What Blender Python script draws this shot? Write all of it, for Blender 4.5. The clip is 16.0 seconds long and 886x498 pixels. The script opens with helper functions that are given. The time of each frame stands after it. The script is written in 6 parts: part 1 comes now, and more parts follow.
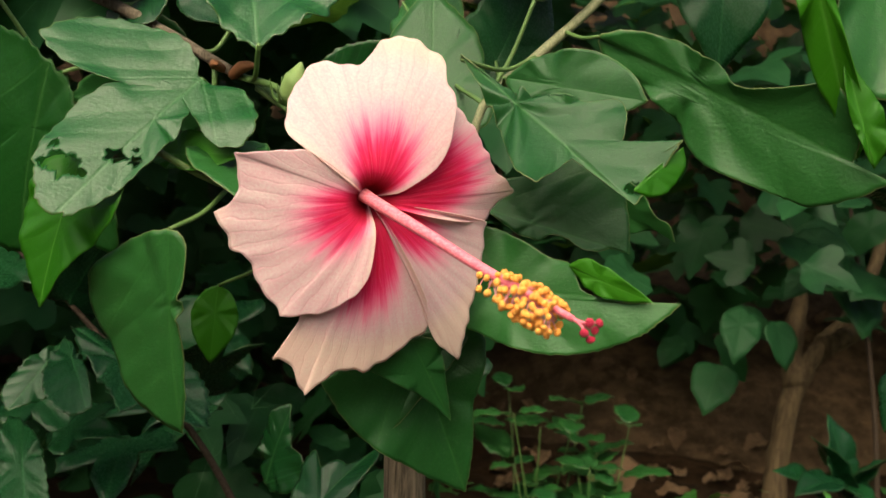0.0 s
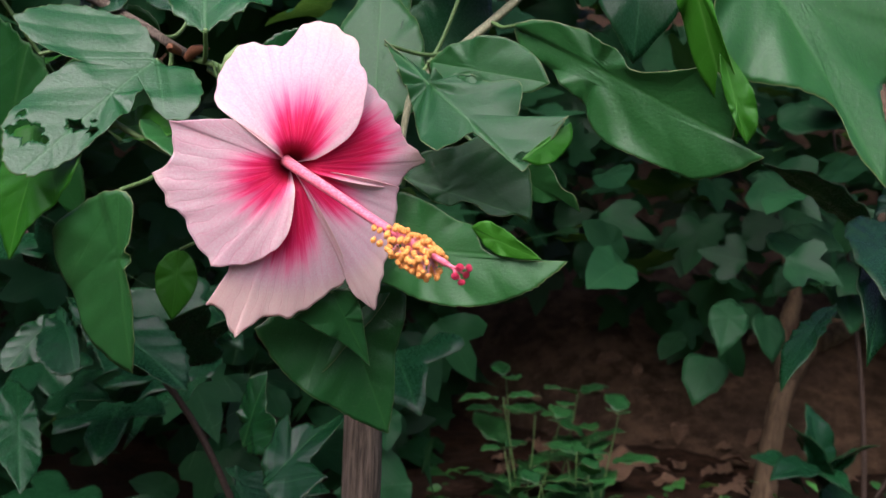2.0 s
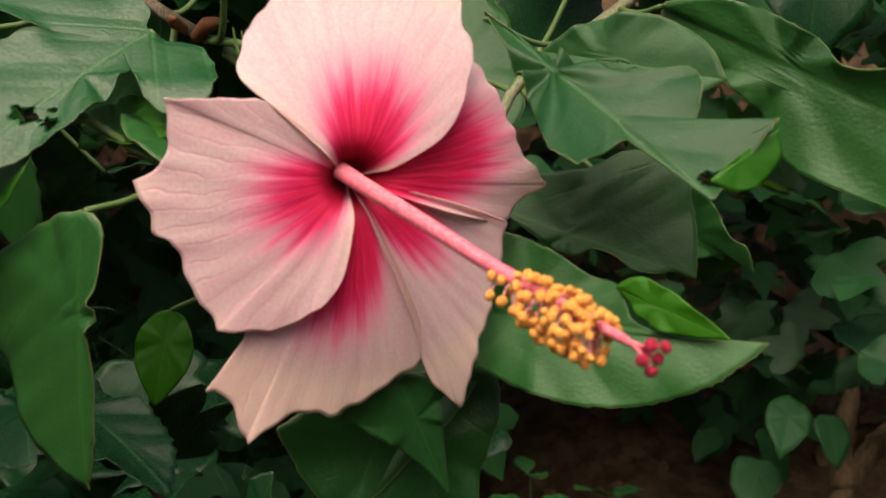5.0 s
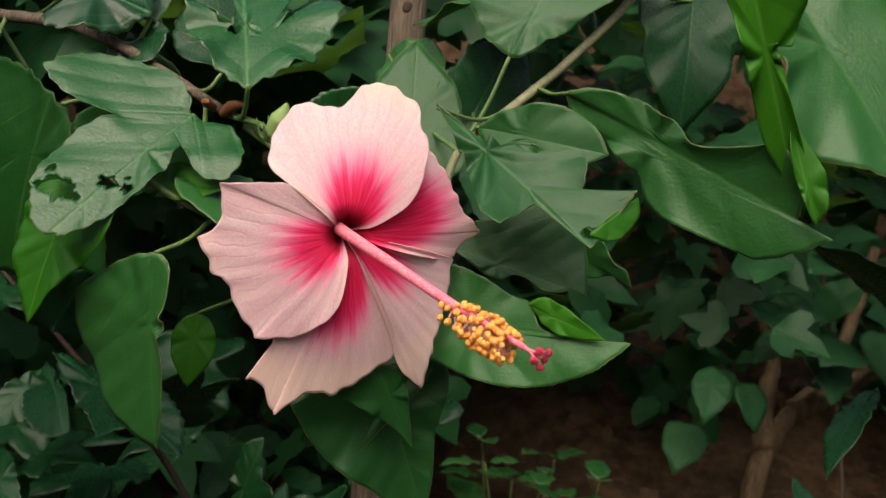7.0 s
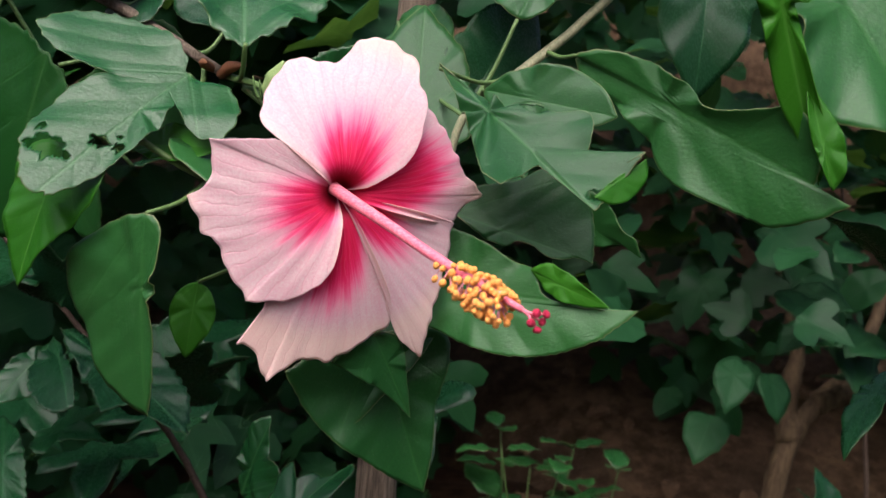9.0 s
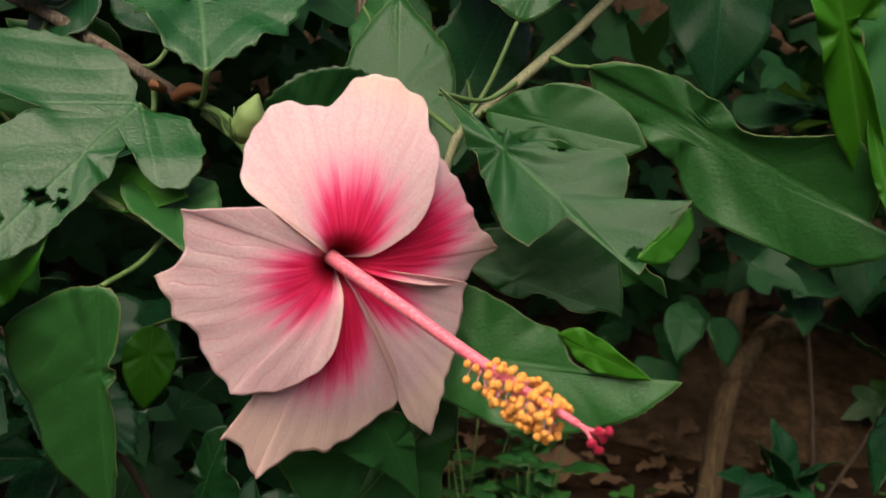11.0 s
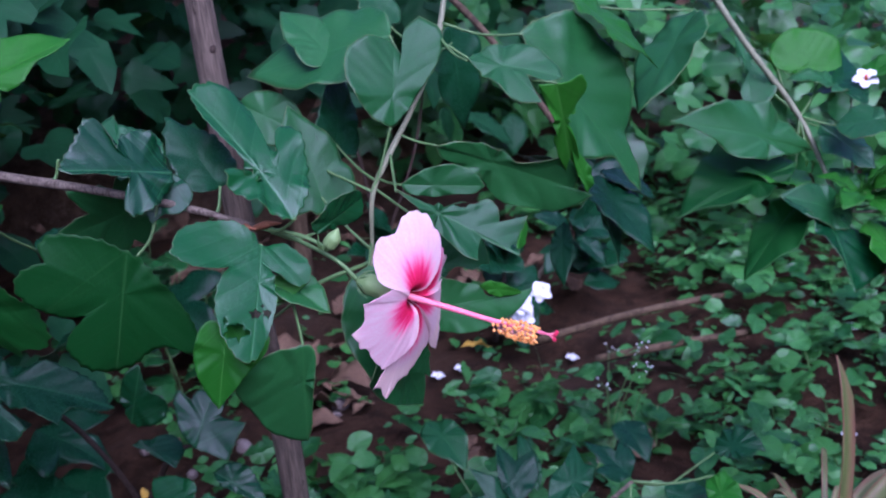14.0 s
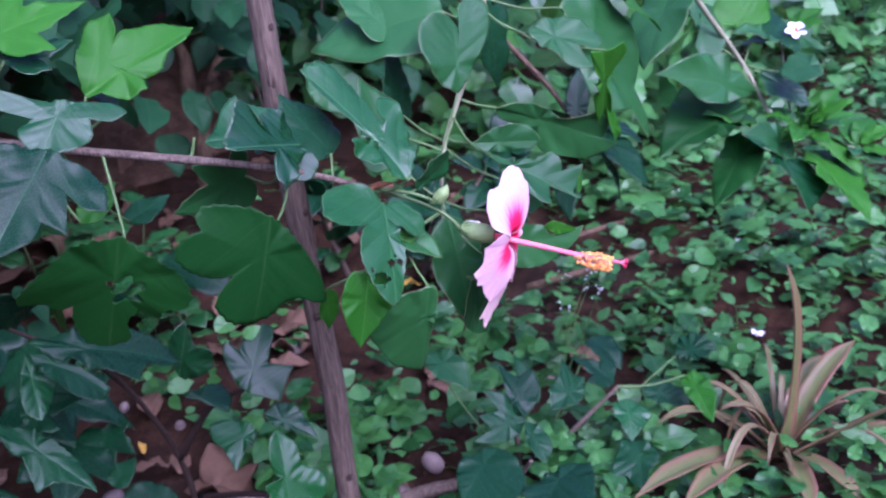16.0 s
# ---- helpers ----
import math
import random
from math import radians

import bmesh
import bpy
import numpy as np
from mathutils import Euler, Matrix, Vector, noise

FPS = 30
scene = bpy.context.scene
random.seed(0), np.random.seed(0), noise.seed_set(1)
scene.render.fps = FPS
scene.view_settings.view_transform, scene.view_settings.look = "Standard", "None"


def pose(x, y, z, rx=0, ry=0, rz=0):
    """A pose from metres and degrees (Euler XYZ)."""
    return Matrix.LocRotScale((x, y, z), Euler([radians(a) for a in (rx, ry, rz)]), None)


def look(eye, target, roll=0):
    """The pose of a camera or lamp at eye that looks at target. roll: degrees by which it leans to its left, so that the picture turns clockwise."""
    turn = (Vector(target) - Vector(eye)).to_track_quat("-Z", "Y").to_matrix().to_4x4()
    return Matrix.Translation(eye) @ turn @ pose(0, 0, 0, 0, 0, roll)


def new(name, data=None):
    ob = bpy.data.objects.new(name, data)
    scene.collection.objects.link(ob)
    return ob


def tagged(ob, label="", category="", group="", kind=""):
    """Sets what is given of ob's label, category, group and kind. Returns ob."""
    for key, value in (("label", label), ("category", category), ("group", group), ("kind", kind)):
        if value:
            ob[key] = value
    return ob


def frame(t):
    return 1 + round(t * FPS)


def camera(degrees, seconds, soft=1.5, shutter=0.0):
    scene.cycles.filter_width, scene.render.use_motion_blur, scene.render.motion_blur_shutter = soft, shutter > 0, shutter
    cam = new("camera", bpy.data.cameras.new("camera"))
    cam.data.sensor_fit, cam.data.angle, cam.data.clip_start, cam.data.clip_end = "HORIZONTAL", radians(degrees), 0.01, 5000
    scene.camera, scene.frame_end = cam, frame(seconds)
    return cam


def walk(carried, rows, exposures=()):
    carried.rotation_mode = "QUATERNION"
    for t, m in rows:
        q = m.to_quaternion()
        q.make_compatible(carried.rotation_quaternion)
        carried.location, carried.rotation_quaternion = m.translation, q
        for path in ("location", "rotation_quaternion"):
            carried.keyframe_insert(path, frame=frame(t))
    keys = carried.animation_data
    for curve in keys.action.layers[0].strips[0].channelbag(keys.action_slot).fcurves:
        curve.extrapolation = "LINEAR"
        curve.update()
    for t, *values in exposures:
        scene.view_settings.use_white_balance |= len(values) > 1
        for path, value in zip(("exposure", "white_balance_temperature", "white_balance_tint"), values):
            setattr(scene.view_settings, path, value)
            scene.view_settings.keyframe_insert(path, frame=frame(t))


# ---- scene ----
import functools

cam = camera(44.0, 16.0)
PATH = [
    (0, (0.0246, -0.3933, 0.4439), (0.0275, 0.1065, 0.4291), 2.56),
    (0.5, (0.0313, -0.3764, 0.4085), (0.0353, 0.1236, 0.4072), 3.56),
    (1, (0.0561, -0.4302, 0.4431), (0.0451, 0.0695, 0.4318), 2.78),
    (1.5, (0.0662, -0.4451, 0.4294), (0.0590, 0.0548, 0.4188), 3.31),
    (2, (0.0745, -0.4452, 0.4309), (0.0620, 0.0545, 0.4167), 3.33),
    (2.5, (0.0825, -0.4571, 0.4305), (0.0656, 0.0424, 0.4178), 3.12),
    (3, (0.0950, -0.3877, 0.4196), (0.0553, 0.1107, 0.4186), 3.87),
    (3.5, (0.0775, -0.3014, 0.4164), (0.0359, 0.1969, 0.4209), 4.55),
    (4, (0.0665, -0.2891, 0.4164), (0.0262, 0.2089, 0.4375), 4.23),
    (4.2, (0.0605, -0.2871, 0.4126), (0.0184, 0.2106, 0.4355), 4.85),
    (6.3, (0.0099, -0.2953, 0.4355), (0.0424, 0.2031, 0.4571), 4.75),
    (6.5, (0.0180, -0.3215, 0.4360), (0.0334, 0.1780, 0.4556), 4.70),
    (7, (0.0320, -0.4209, 0.4366), (0.0394, 0.0789, 0.4477), 5.06),
    (7.5, (0.0444, -0.4725, 0.4111), (0.0466, 0.0270, 0.4335), 4.46),
    (8, (0.0351, -0.4615, 0.3966), (0.0502, 0.0376, 0.4224), 6.31),
    (8.2, (0.0436, -0.4607, 0.4232), (0.0503, 0.0393, 0.4277), 6.61),
    (10.5, (0.0419, -0.2739, 0.4293), (0.0330, 0.2258, 0.4448), 5.21),
    (11, (0.0076, -0.3421, 0.4752), (0.0443, 0.1556, 0.4452), 3.98),
    (11.5, (-0.0381, -0.4535, 0.4989), (0.0279, 0.0395, 0.4480), 2.69),
    (12, (-0.0979, -0.5599, 0.5438), (0.0041, -0.0762, 0.4693), 1.16),
    (12.5, (-0.1643, -0.5729, 0.6127), (-0.0199, -0.1058, 0.5080), -1.51),
    (13, (-0.2536, -0.5900, 0.6480), (-0.0663, -0.1436, 0.5229), -5.09),
    (13.5, (-0.3315, -0.6163, 0.7098), (-0.0968, -0.1979, 0.5688), -6.45),
    (14, (-0.3655, -0.5881, 0.7157), (-0.0996, -0.1969, 0.5536), -6.79),
    (14.5, (-0.4186, -0.5609, 0.7357), (-0.1312, -0.1906, 0.5618), -9.96),
    (15, (-0.5077, -0.5287, 0.7599), (-0.2006, -0.1823, 0.5711), -9.86),
    (15.5, (-0.5673, -0.5143, 0.7729), (-0.2522, -0.1798, 0.5760), -8.62),
    (16, (-0.6044, -0.5278, 0.7902), (-0.2774, -0.2053, 0.5925), -6.60),
]

LIGHT = [(0.0, 0.29, 7715, 0), (0.8, 0.3, 7433, 1), (1.6, 0.27, 6102, 25), (2.6, 0.3, 5829, 25), (3.2, 0.31, 5864, 26), (3.6, 0.29, 7065, 21), (4.0, 0.28, 7383, 16), (6.5, -0.35, 7549, 12), (7.0, 0.04, 7104, 12), (7.5, 0.32, 5779, 20),
         (8.2, 0.31, 5752, 22), (10.5, 0.28, 7361, 11), (11.0, -0.17, 7191, 12), (11.5, 0.09, 7191, 11), (12.0, 0.73, 5006, 36), (13.0, 0.27, 4863, 39), (14.0, 0.12, 4676, 43), (14.5, 0.46, 4864, 51), (15.0, 0.45, 4676, 51), (16.0, 0.68, 4855, 55)]
walk(cam, [(t, look(eye, target, roll)) for t, eye, target, roll in PATH], LIGHT)
cam.data.dof.use_dof = True
cam.data.dof.focus_distance = 0.46
cam.data.dof.aperture_fstop = 26.0

# ---------------------------------------------------------------- light
world = bpy.data.worlds.new("sky")
scene.world = world
world.use_nodes = True
wn = world.node_tree
sky = wn.nodes.new("ShaderNodeTexSky")
sky.sky_type = "NISHITA"
sky.sun_disc = False
sky.dust_density, sky.air_density = 7.0, 0.6
sky.sun_elevation, sky.sun_rotation = radians(48), radians(194)
wn.links.new(sky.outputs[0], wn.nodes["Background"].inputs[0])
wn.nodes["Background"].inputs[1].default_value = 0.25
sun = new("sun", bpy.data.lights.new("sun", "SUN"))
sun.data.energy, sun.data.angle, sun.data.color = 1.5, radians(50), (1.0, 0.97, 0.92)
sun.matrix_world = look((-0.4, -1.65, 1.9), (0, 0, 0))


# ---------------------------------------------------------------- materials
class Nodes:
    """Short hand for building a node material."""

    def __init__(self, name):
        self.mat = bpy.data.materials.new(name)
        self.mat.use_nodes = True
        self.t = self.mat.node_tree
        self.bsdf = self.t.nodes["Principled BSDF"]
        self.out = self.t.nodes["Material Output"]

    def put(self, value, socket):
        if isinstance(value, bpy.types.NodeSocket):
            self.t.links.new(value, socket)
        else:
            socket.default_value = value

    def math(self, op, a, b=0.0, c=0.0, clamp=False):
        n = self.t.nodes.new("ShaderNodeMath")
        n.operation, n.use_clamp = op, clamp
        for v, s in zip((a, b, c), n.inputs):
            self.put(v, s)
        return n.outputs[0]

    def noise(self, scale, detail=3.0, rough=0.55, vector=None, distort=0.0):
        n = self.t.nodes.new("ShaderNodeTexNoise")
        n.inputs["Scale"].default_value, n.inputs["Detail"].default_value = scale, detail
        n.inputs["Roughness"].default_value, n.inputs["Distortion"].default_value = rough, distort
        if vector is not None:
            self.t.links.new(vector, n.inputs["Vector"])
        return n.outputs["Fac"]

    def coord(self, which="Object"):
        return self.t.nodes.new("ShaderNodeTexCoord").outputs[which]

    def uv(self):
        n = self.t.nodes.new("ShaderNodeSeparateXYZ")
        self.t.links.new(self.coord("UV"), n.inputs[0])
        return n.outputs[0], n.outputs[1]

    def combine(self, x, y, z=0.0):
        n = self.t.nodes.new("ShaderNodeCombineXYZ")
        for v, s in zip((x, y, z), n.inputs):
            self.put(v, s)
        return n.outputs[0]

    def mix(self, fac, a, b):
        n = self.t.nodes.new("ShaderNodeMix")
        n.data_type = "RGBA"
        for v, s in ((fac, n.inputs[0]), (a, n.inputs[6]), (b, n.inputs[7])):
            self.put((*v, 1.0) if isinstance(v, tuple) else v, s)
        return n.outputs[2]

    def ramp(self, fac, lo, hi, a=0.0, b=1.0):
        n = self.t.nodes.new("ShaderNodeMapRange")
        n.interpolation_type = "SMOOTHSTEP"
        for v, s in zip((fac, lo, hi, a, b), n.inputs):
            self.put(v, s)
        return n.outputs[0]

    def random(self):
        return self.t.nodes.new("ShaderNodeObjectInfo").outputs["Random"]

    def island(self):
        return self.t.nodes.new("ShaderNodeNewGeometry").outputs["Random Per Island"]

    def bump(self, height, strength, distance=0.001):
        n = self.t.nodes.new("ShaderNodeBump")
        n.inputs["Strength"].default_value, n.inputs["Distance"].default_value = strength, distance
        self.t.links.new(height, n.inputs["Height"])
        self.t.links.new(n.outputs[0], self.bsdf.inputs["Normal"])
        return n.outputs[0]

    def finish(self, color, rough, spec=0.5, thin=0.0, glow=None):
        self.put((*color, 1.0) if isinstance(color, tuple) else color, self.bsdf.inputs["Base Color"])
        self.put(rough, self.bsdf.inputs["Roughness"])
        self.bsdf.inputs["Specular IOR Level"].default_value = spec
        if thin:
            tr = self.t.nodes.new("ShaderNodeBsdfTranslucent")
            self.put(glow if glow is not None else color, tr.inputs[0])
            mx = self.t.nodes.new("ShaderNodeMixShader")
            mx.inputs[0].default_value = thin
            self.t.links.new(self.bsdf.outputs[0], mx.inputs[1])
            self.t.links.new(tr.outputs[0], mx.inputs[2])
            self.t.links.new(mx.outputs[0], self.out.inputs[0])
        return self.mat


def leaf_material(name, dark, light, vein, rough, spec, thin, angle=0.0, veins=7.0, worn=0.12, each="object"):
    """A leaf blade: mottled green, pale veins, soft relief between them, a few pale scars."""
    m = Nodes(name)
    u, v = m.uv()
    av = m.math("ABSOLUTE", v)
    tone = m.noise(55.0, 4.0)
    fine = m.noise(420.0, 3.0)
    one = m.random() if each == "object" else m.island()
    mixfac = m.math("ADD", m.math("MULTIPLY", tone, 0.75), m.math("MULTIPLY", one, 0.55))
    color = m.mix(m.ramp(mixfac, 0.3, 0.95), dark, light)
    rib = m.ramp(av, 0.002, 0.012, 0.8, 0.0)
    if angle:
        c, s = math.cos(radians(angle)), math.sin(radians(angle))
        off = m.math("ABSOLUTE", m.math("SUBTRACT", m.math("MULTIPLY", av, c), m.math("MULTIPLY", u, s)))
        rib = m.math("MAXIMUM", rib, m.ramp(off, 0.002, 0.010, 0.5, 0.0))
    wave = m.math("SUBTRACT", u, m.math("MULTIPLY", m.math("POWER", av, 0.85), 0.75))
    saw = m.math("ABSOLUTE", m.math("SUBTRACT", m.math("FRACT", m.math("MULTIPLY", wave, veins)), 0.5))
    side = m.ramp(saw, 0.0, 0.06, 0.30, 0.0)
    lines = m.math("MAXIMUM", rib, side)
    color = m.mix(m.math("MULTIPLY", lines, 0.55), color, vein)
    # Whitish noise patches: bloom together with sheen painted into the colour.
    bloom_sheen = m.ramp(m.noise(24.0, 5.0, 0.7), 0.56, 0.78, 0.0, 0.5)
    color = m.mix(m.math("MULTIPLY", bloom_sheen, worn), color, (0.20, 0.26, 0.18))
    scar = m.ramp(m.noise(140.0, 2.0), 0.70, 0.76)
    color = m.mix(m.math("MULTIPLY", scar, worn), color, (0.42, 0.42, 0.27))
    edge = m.t.nodes.new("ShaderNodeAttribute")
    edge.attribute_name = "rim"
    color = m.mix(m.math("MULTIPLY", m.ramp(edge.outputs["Fac"], 0.985, 1.0), min(0.7, worn * 2.0)), color, (0.20, 0.22, 0.09))
    height = m.math("ADD", m.math("MULTIPLY", m.math("POWER", saw, 0.5), 0.45), m.math("ADD", m.math("MULTIPLY", fine, 0.35), m.math("MULTIPLY", rib, -0.7)))
    m.bump(m.math("ADD", height, m.math("MULTIPLY", tone, 1.2)), 0.24, 0.0018)
    r = m.math("ADD", rough - 0.10, m.math("MULTIPLY", tone, 0.22))
    return m.finish(color, r, spec, thin, m.mix(0.5, light, (0.16, 0.34, 0.03)))


HIB = leaf_material("hibiscus_leaf", (0.003, 0.034, 0.010), (0.008, 0.068, 0.014), (0.05, 0.16, 0.05), 0.21, 0.38, 0.14, 48.0, 6.0, 0.14)
# Darker than HIB: deep shade on hibiscus leaves is put into this colour.
DARK = leaf_material("dark_leaf", (0.003, 0.023, 0.009), (0.006, 0.042, 0.013), (0.02, 0.09, 0.03), 0.26, 0.20, 0.12, 45.0, 6.0, 0.06)
# Own tone for backlit and shaded leaves: that light is put into the colour.
SHADE = leaf_material("shade_leaf", (0.006, 0.050, 0.008), (0.012, 0.088, 0.012), (0.04, 0.13, 0.03), 0.42, 0.14, 0.36, 45.0, 5.0, 0.06)
VINE = leaf_material("vine_leaf", (0.009, 0.062, 0.015), (0.020, 0.104, 0.022), (0.035, 0.140, 0.032), 0.33, 0.32, 0.22, 38.0, 4.0, 0.42)
LIME = leaf_material("young_leaf", (0.016, 0.115, 0.006), (0.034, 0.185, 0.010), (0.09, 0.29, 0.04), 0.36, 0.24, 0.38, 40.0, 6.0, 0.06)
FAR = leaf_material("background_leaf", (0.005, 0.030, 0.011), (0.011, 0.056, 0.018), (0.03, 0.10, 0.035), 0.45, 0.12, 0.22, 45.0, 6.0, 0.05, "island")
COVER = leaf_material("cover_leaf", (0.009, 0.062, 0.012), (0.045, 0.165, 0.030), (0.10, 0.25, 0.08), 0.36, 0.34, 0.20, 0.0, 6.0, 0.1, "island")


def bark(name, a, b, scale, rough=0.85):
    m = Nodes(name)
    v = m.coord()
    n = m.t.nodes.new("ShaderNodeMapping")
    n.inputs["Scale"].default_value = (1.0, 1.0, 0.09)
    m.t.links.new(v, n.inputs[0])
    grain = m.noise(scale, 6.0, 0.65, n.outputs[0], 0.6)
    blot = m.noise(scale * 0.06, 3.0)
    color = m.mix(m.ramp(m.math("ADD", m.math("MULTIPLY", grain, 0.7), m.math("MULTIPLY", blot, 0.4)), 0.38, 0.72), a, b)
    m.bump(grain, 0.9, 0.0025)
    return m.finish(color, rough, 0.2)


STAKE = bark("weathered_wood", (0.042, 0.032, 0.022), (0.150, 0.118, 0.084), 420.0)
TWIG = bark("twig_bark", (0.060, 0.045, 0.032), (0.20, 0.165, 0.12), 700.0)
ROOT = bark("trunk_bark", (0.045, 0.030, 0.016), (0.120, 0.084, 0.046), 160.0)


def plain(name, color, color2, rough, scale, spec=0.4, thin=0.0, strength=0.3):
    m = Nodes(name)
    n = m.noise(scale, 4.0)
    c = m.mix(m.ramp(n, 0.35, 0.65), color, color2)
    m.bump(m.noise(scale * 5, 3.0), strength, 0.0008)
    return m.finish(c, rough, spec, thin)


STEM = plain("green_stem", (0.055, 0.120, 0.030), (0.11, 0.19, 0.055), 0.5, 160.0)
RIB = plain("pale_midrib", (0.055, 0.145, 0.035), (0.090, 0.200, 0.055), 0.45, 160.0)
VSTEM = plain("vine_stem", (0.13, 0.15, 0.075), (0.24, 0.24, 0.14), 0.6, 190.0)
CALYX = plain("calyx_green", (0.16, 0.28, 0.08), (0.27, 0.38, 0.14), 0.5, 160.0, 0.4, 0.15)
COLUMN = plain("column_pink", (0.64, 0.11, 0.17), (0.74, 0.22, 0.27), 0.45, 60.0, 0.35, 0.0, 0.06)
FILAMENT = plain("filament_pink", (0.72, 0.25, 0.30), (0.80, 0.40, 0.42), 0.5, 200.0)
ANTHER = plain("anther_yellow", (0.90, 0.33, 0.05), (0.94, 0.48, 0.14), 0.7, 380.0, 0.2, 0.0, 0.6)
STIGMA = plain("stigma_red", (0.55, 0.012, 0.055), (0.70, 0.05, 0.12), 0.75, 900.0, 0.2, 0.0, 0.8)
DRY = plain("dry_leaf", (0.065, 0.038, 0.021), (0.18, 0.112, 0.066), 0.8, 90.0, 0.2, 0.1)
BRACT = plain("dry_bract", (0.13, 0.050, 0.022), (0.25, 0.11, 0.05), 0.7, 200.0, 0.2)
WHITE = plain("white_petal", (0.78, 0.78, 0.80), (0.86, 0.86, 0.86), 0.5, 300.0, 0.3, 0.2)
ORANGE = plain("orange_tube", (0.75, 0.11, 0.02), (0.82, 0.19, 0.04), 0.5, 300.0)
KNOT = plain("dark_knot", (0.020, 0.014, 0.010), (0.055, 0.040, 0.030), 0.9, 200.0, 0.1)
STONE = plain("grey_stone", (0.10, 0.08, 0.07), (0.24, 0.20, 0.17), 0.9, 60.0, 0.2, 0.0, 0.8)
YELLOW = plain("yellow_dead_leaf", (0.45, 0.26, 0.03), (0.55, 0.38, 0.06), 0.6, 120.0, 0.2, 0.1)


def soil_material(name, dark, light, grit):
    m = Nodes(name)
    v = m.coord()
    big, mid, fine = m.noise(3.0, 4.0, 0.6, v), m.noise(26.0, 5.0, 0.65, v), m.noise(160.0, 4.0, 0.7, v)
    c = m.mix(m.ramp(mid, 0.32, 0.68), dark, light)
    c = m.mix(m.ramp(big, 0.45, 0.7, 0.0, 0.6), c, (0.036, 0.025, 0.018))
    c = m.mix(m.ramp(fine, 0.58, 0.74, 0.0, 0.7), c, grit)
    m.bump(m.math("ADD", mid, m.math("MULTIPLY", fine, 0.5)), 0.9, 0.012)
    return m.finish(c, 0.95, 0.06)


SOIL = soil_material("red_brown_soil", (0.016, 0.009, 0.005), (0.048, 0.026, 0.014), (0.13, 0.080, 0.052))
# Paler copy of the soil: the colour makes up for light the bank lacks.
LIT_SOIL = soil_material("lightened_bank_soil", (0.046, 0.029, 0.017), (0.118, 0.076, 0.045), (0.20, 0.14, 0.09))


@functools.lru_cache(None)
def petal_material(eye):
    """Crimson eye with streaks, pale pink blade with fine veins, cream margin; u runs from the throat to the rim, v across."""
    m = Nodes("petal_pink")
    u, v = m.uv()
    av = m.math("ABSOLUTE", v)
    streak = m.noise(1.0, 4.0, 0.6, m.combine(m.math("MULTIPLY", u, 2.4), m.math("MULTIPLY", v, 9.0), eye * 40))
    fan = m.noise(1.0, 3.0, 0.6, m.combine(m.math("MULTIPLY", u, 1.2), m.math("MULTIPLY", v, 38.0), 7.0))
    soft = m.noise(60.0, 4.0, 0.6)
    wander = m.noise(1.0, 2.0, 0.5, m.combine(m.math("MULTIPLY", u, 4.0), m.math("MULTIPLY", v, 3.0), 2.0))
    saw = m.math("ABSOLUTE", m.math("SUBTRACT", m.math("FRACT", m.math("ADD", m.math("MULTIPLY", v, 11.0), m.math("MULTIPLY", wander, 2.2))), 0.5))
    line = m.ramp(saw, 0.0, 0.10, 1.0, 0.0)
    edge = m.math("SUBTRACT", u, m.math("MULTIPLY", m.math("SUBTRACT", streak, 0.5), 0.26))
    edge = m.math("ADD", edge, m.math("MULTIPLY", m.math("SUBTRACT", fan, 0.5), 0.20))
    edge = m.math("ADD", edge, m.math("MULTIPLY", m.math("POWER", av, 2.2), 0.50))
    pale = m.mix(m.ramp(m.math("ADD", m.math("MULTIPLY", soft, 0.7), m.math("MULTIPLY", streak, 0.4)), 0.35, 0.75), (0.78, 0.49, 0.54), (0.83, 0.67, 0.67))
    pale = m.mix(m.math("MULTIPLY", line, 0.40), pale, (0.80, 0.42, 0.49))
    pale = m.mix(m.ramp(fan, 0.48, 0.72, 0.0, 0.38), pale, (0.84, 0.50, 0.56))
    pale = m.mix(m.ramp(edge, eye - 0.02, eye + 0.22), (0.88, 0.32, 0.47), pale)
    pale = m.mix(m.ramp(m.math("MAXIMUM", u, m.math("ADD", 0.10, m.math("MULTIPLY", av, 0.86))), 0.80, 1.0, 0.0, 0.55), pale, (0.86, 0.69, 0.56))
    red = m.mix(m.ramp(fan, 0.30, 0.72), (0.70, 0.006, 0.065), (0.80, 0.020, 0.12))
    red = m.mix(m.math("MULTIPLY", line, 0.35), red, (0.86, 0.20, 0.32))
    red = m.mix(m.ramp(edge, eye - 0.22, eye), red, (0.86, 0.045, 0.20))
    red = m.mix(m.ramp(u, 0.08, 0.20), (0.30, 0.003, 0.018), red)
    c = m.mix(m.ramp(edge, eye - 0.11, eye + 0.09), red, pale)
    m.bump(m.math("ADD", m.math("MULTIPLY", fan, 0.5), m.math("ADD", m.math("MULTIPLY", line, -0.5), m.math("MULTIPLY", soft, 0.6))), 0.22, 0.0009)
    return m.finish(c, 0.55, 0.25, 0.42, c)


# ---------------------------------------------------------------- builders
def mesh_of(name, verts, faces, uvs=None, smooth=True):
    me = bpy.data.meshes.new(name)
    me.from_pydata([tuple(map(float, p)) for p in verts], [], [tuple(map(int, f)) for f in faces])
    if uvs is not None:
        layer = me.uv_layers.new(name="UVMap")
        index = np.empty(len(me.loops), dtype=np.int32)
        me.loops.foreach_get("vertex_index", index)
        layer.data.foreach_set("uv", np.asarray(uvs, dtype=np.float32)[index].ravel())
    if smooth:
        me.polygons.foreach_set("use_smooth", [True] * len(me.polygons))
    me.update()
    return me


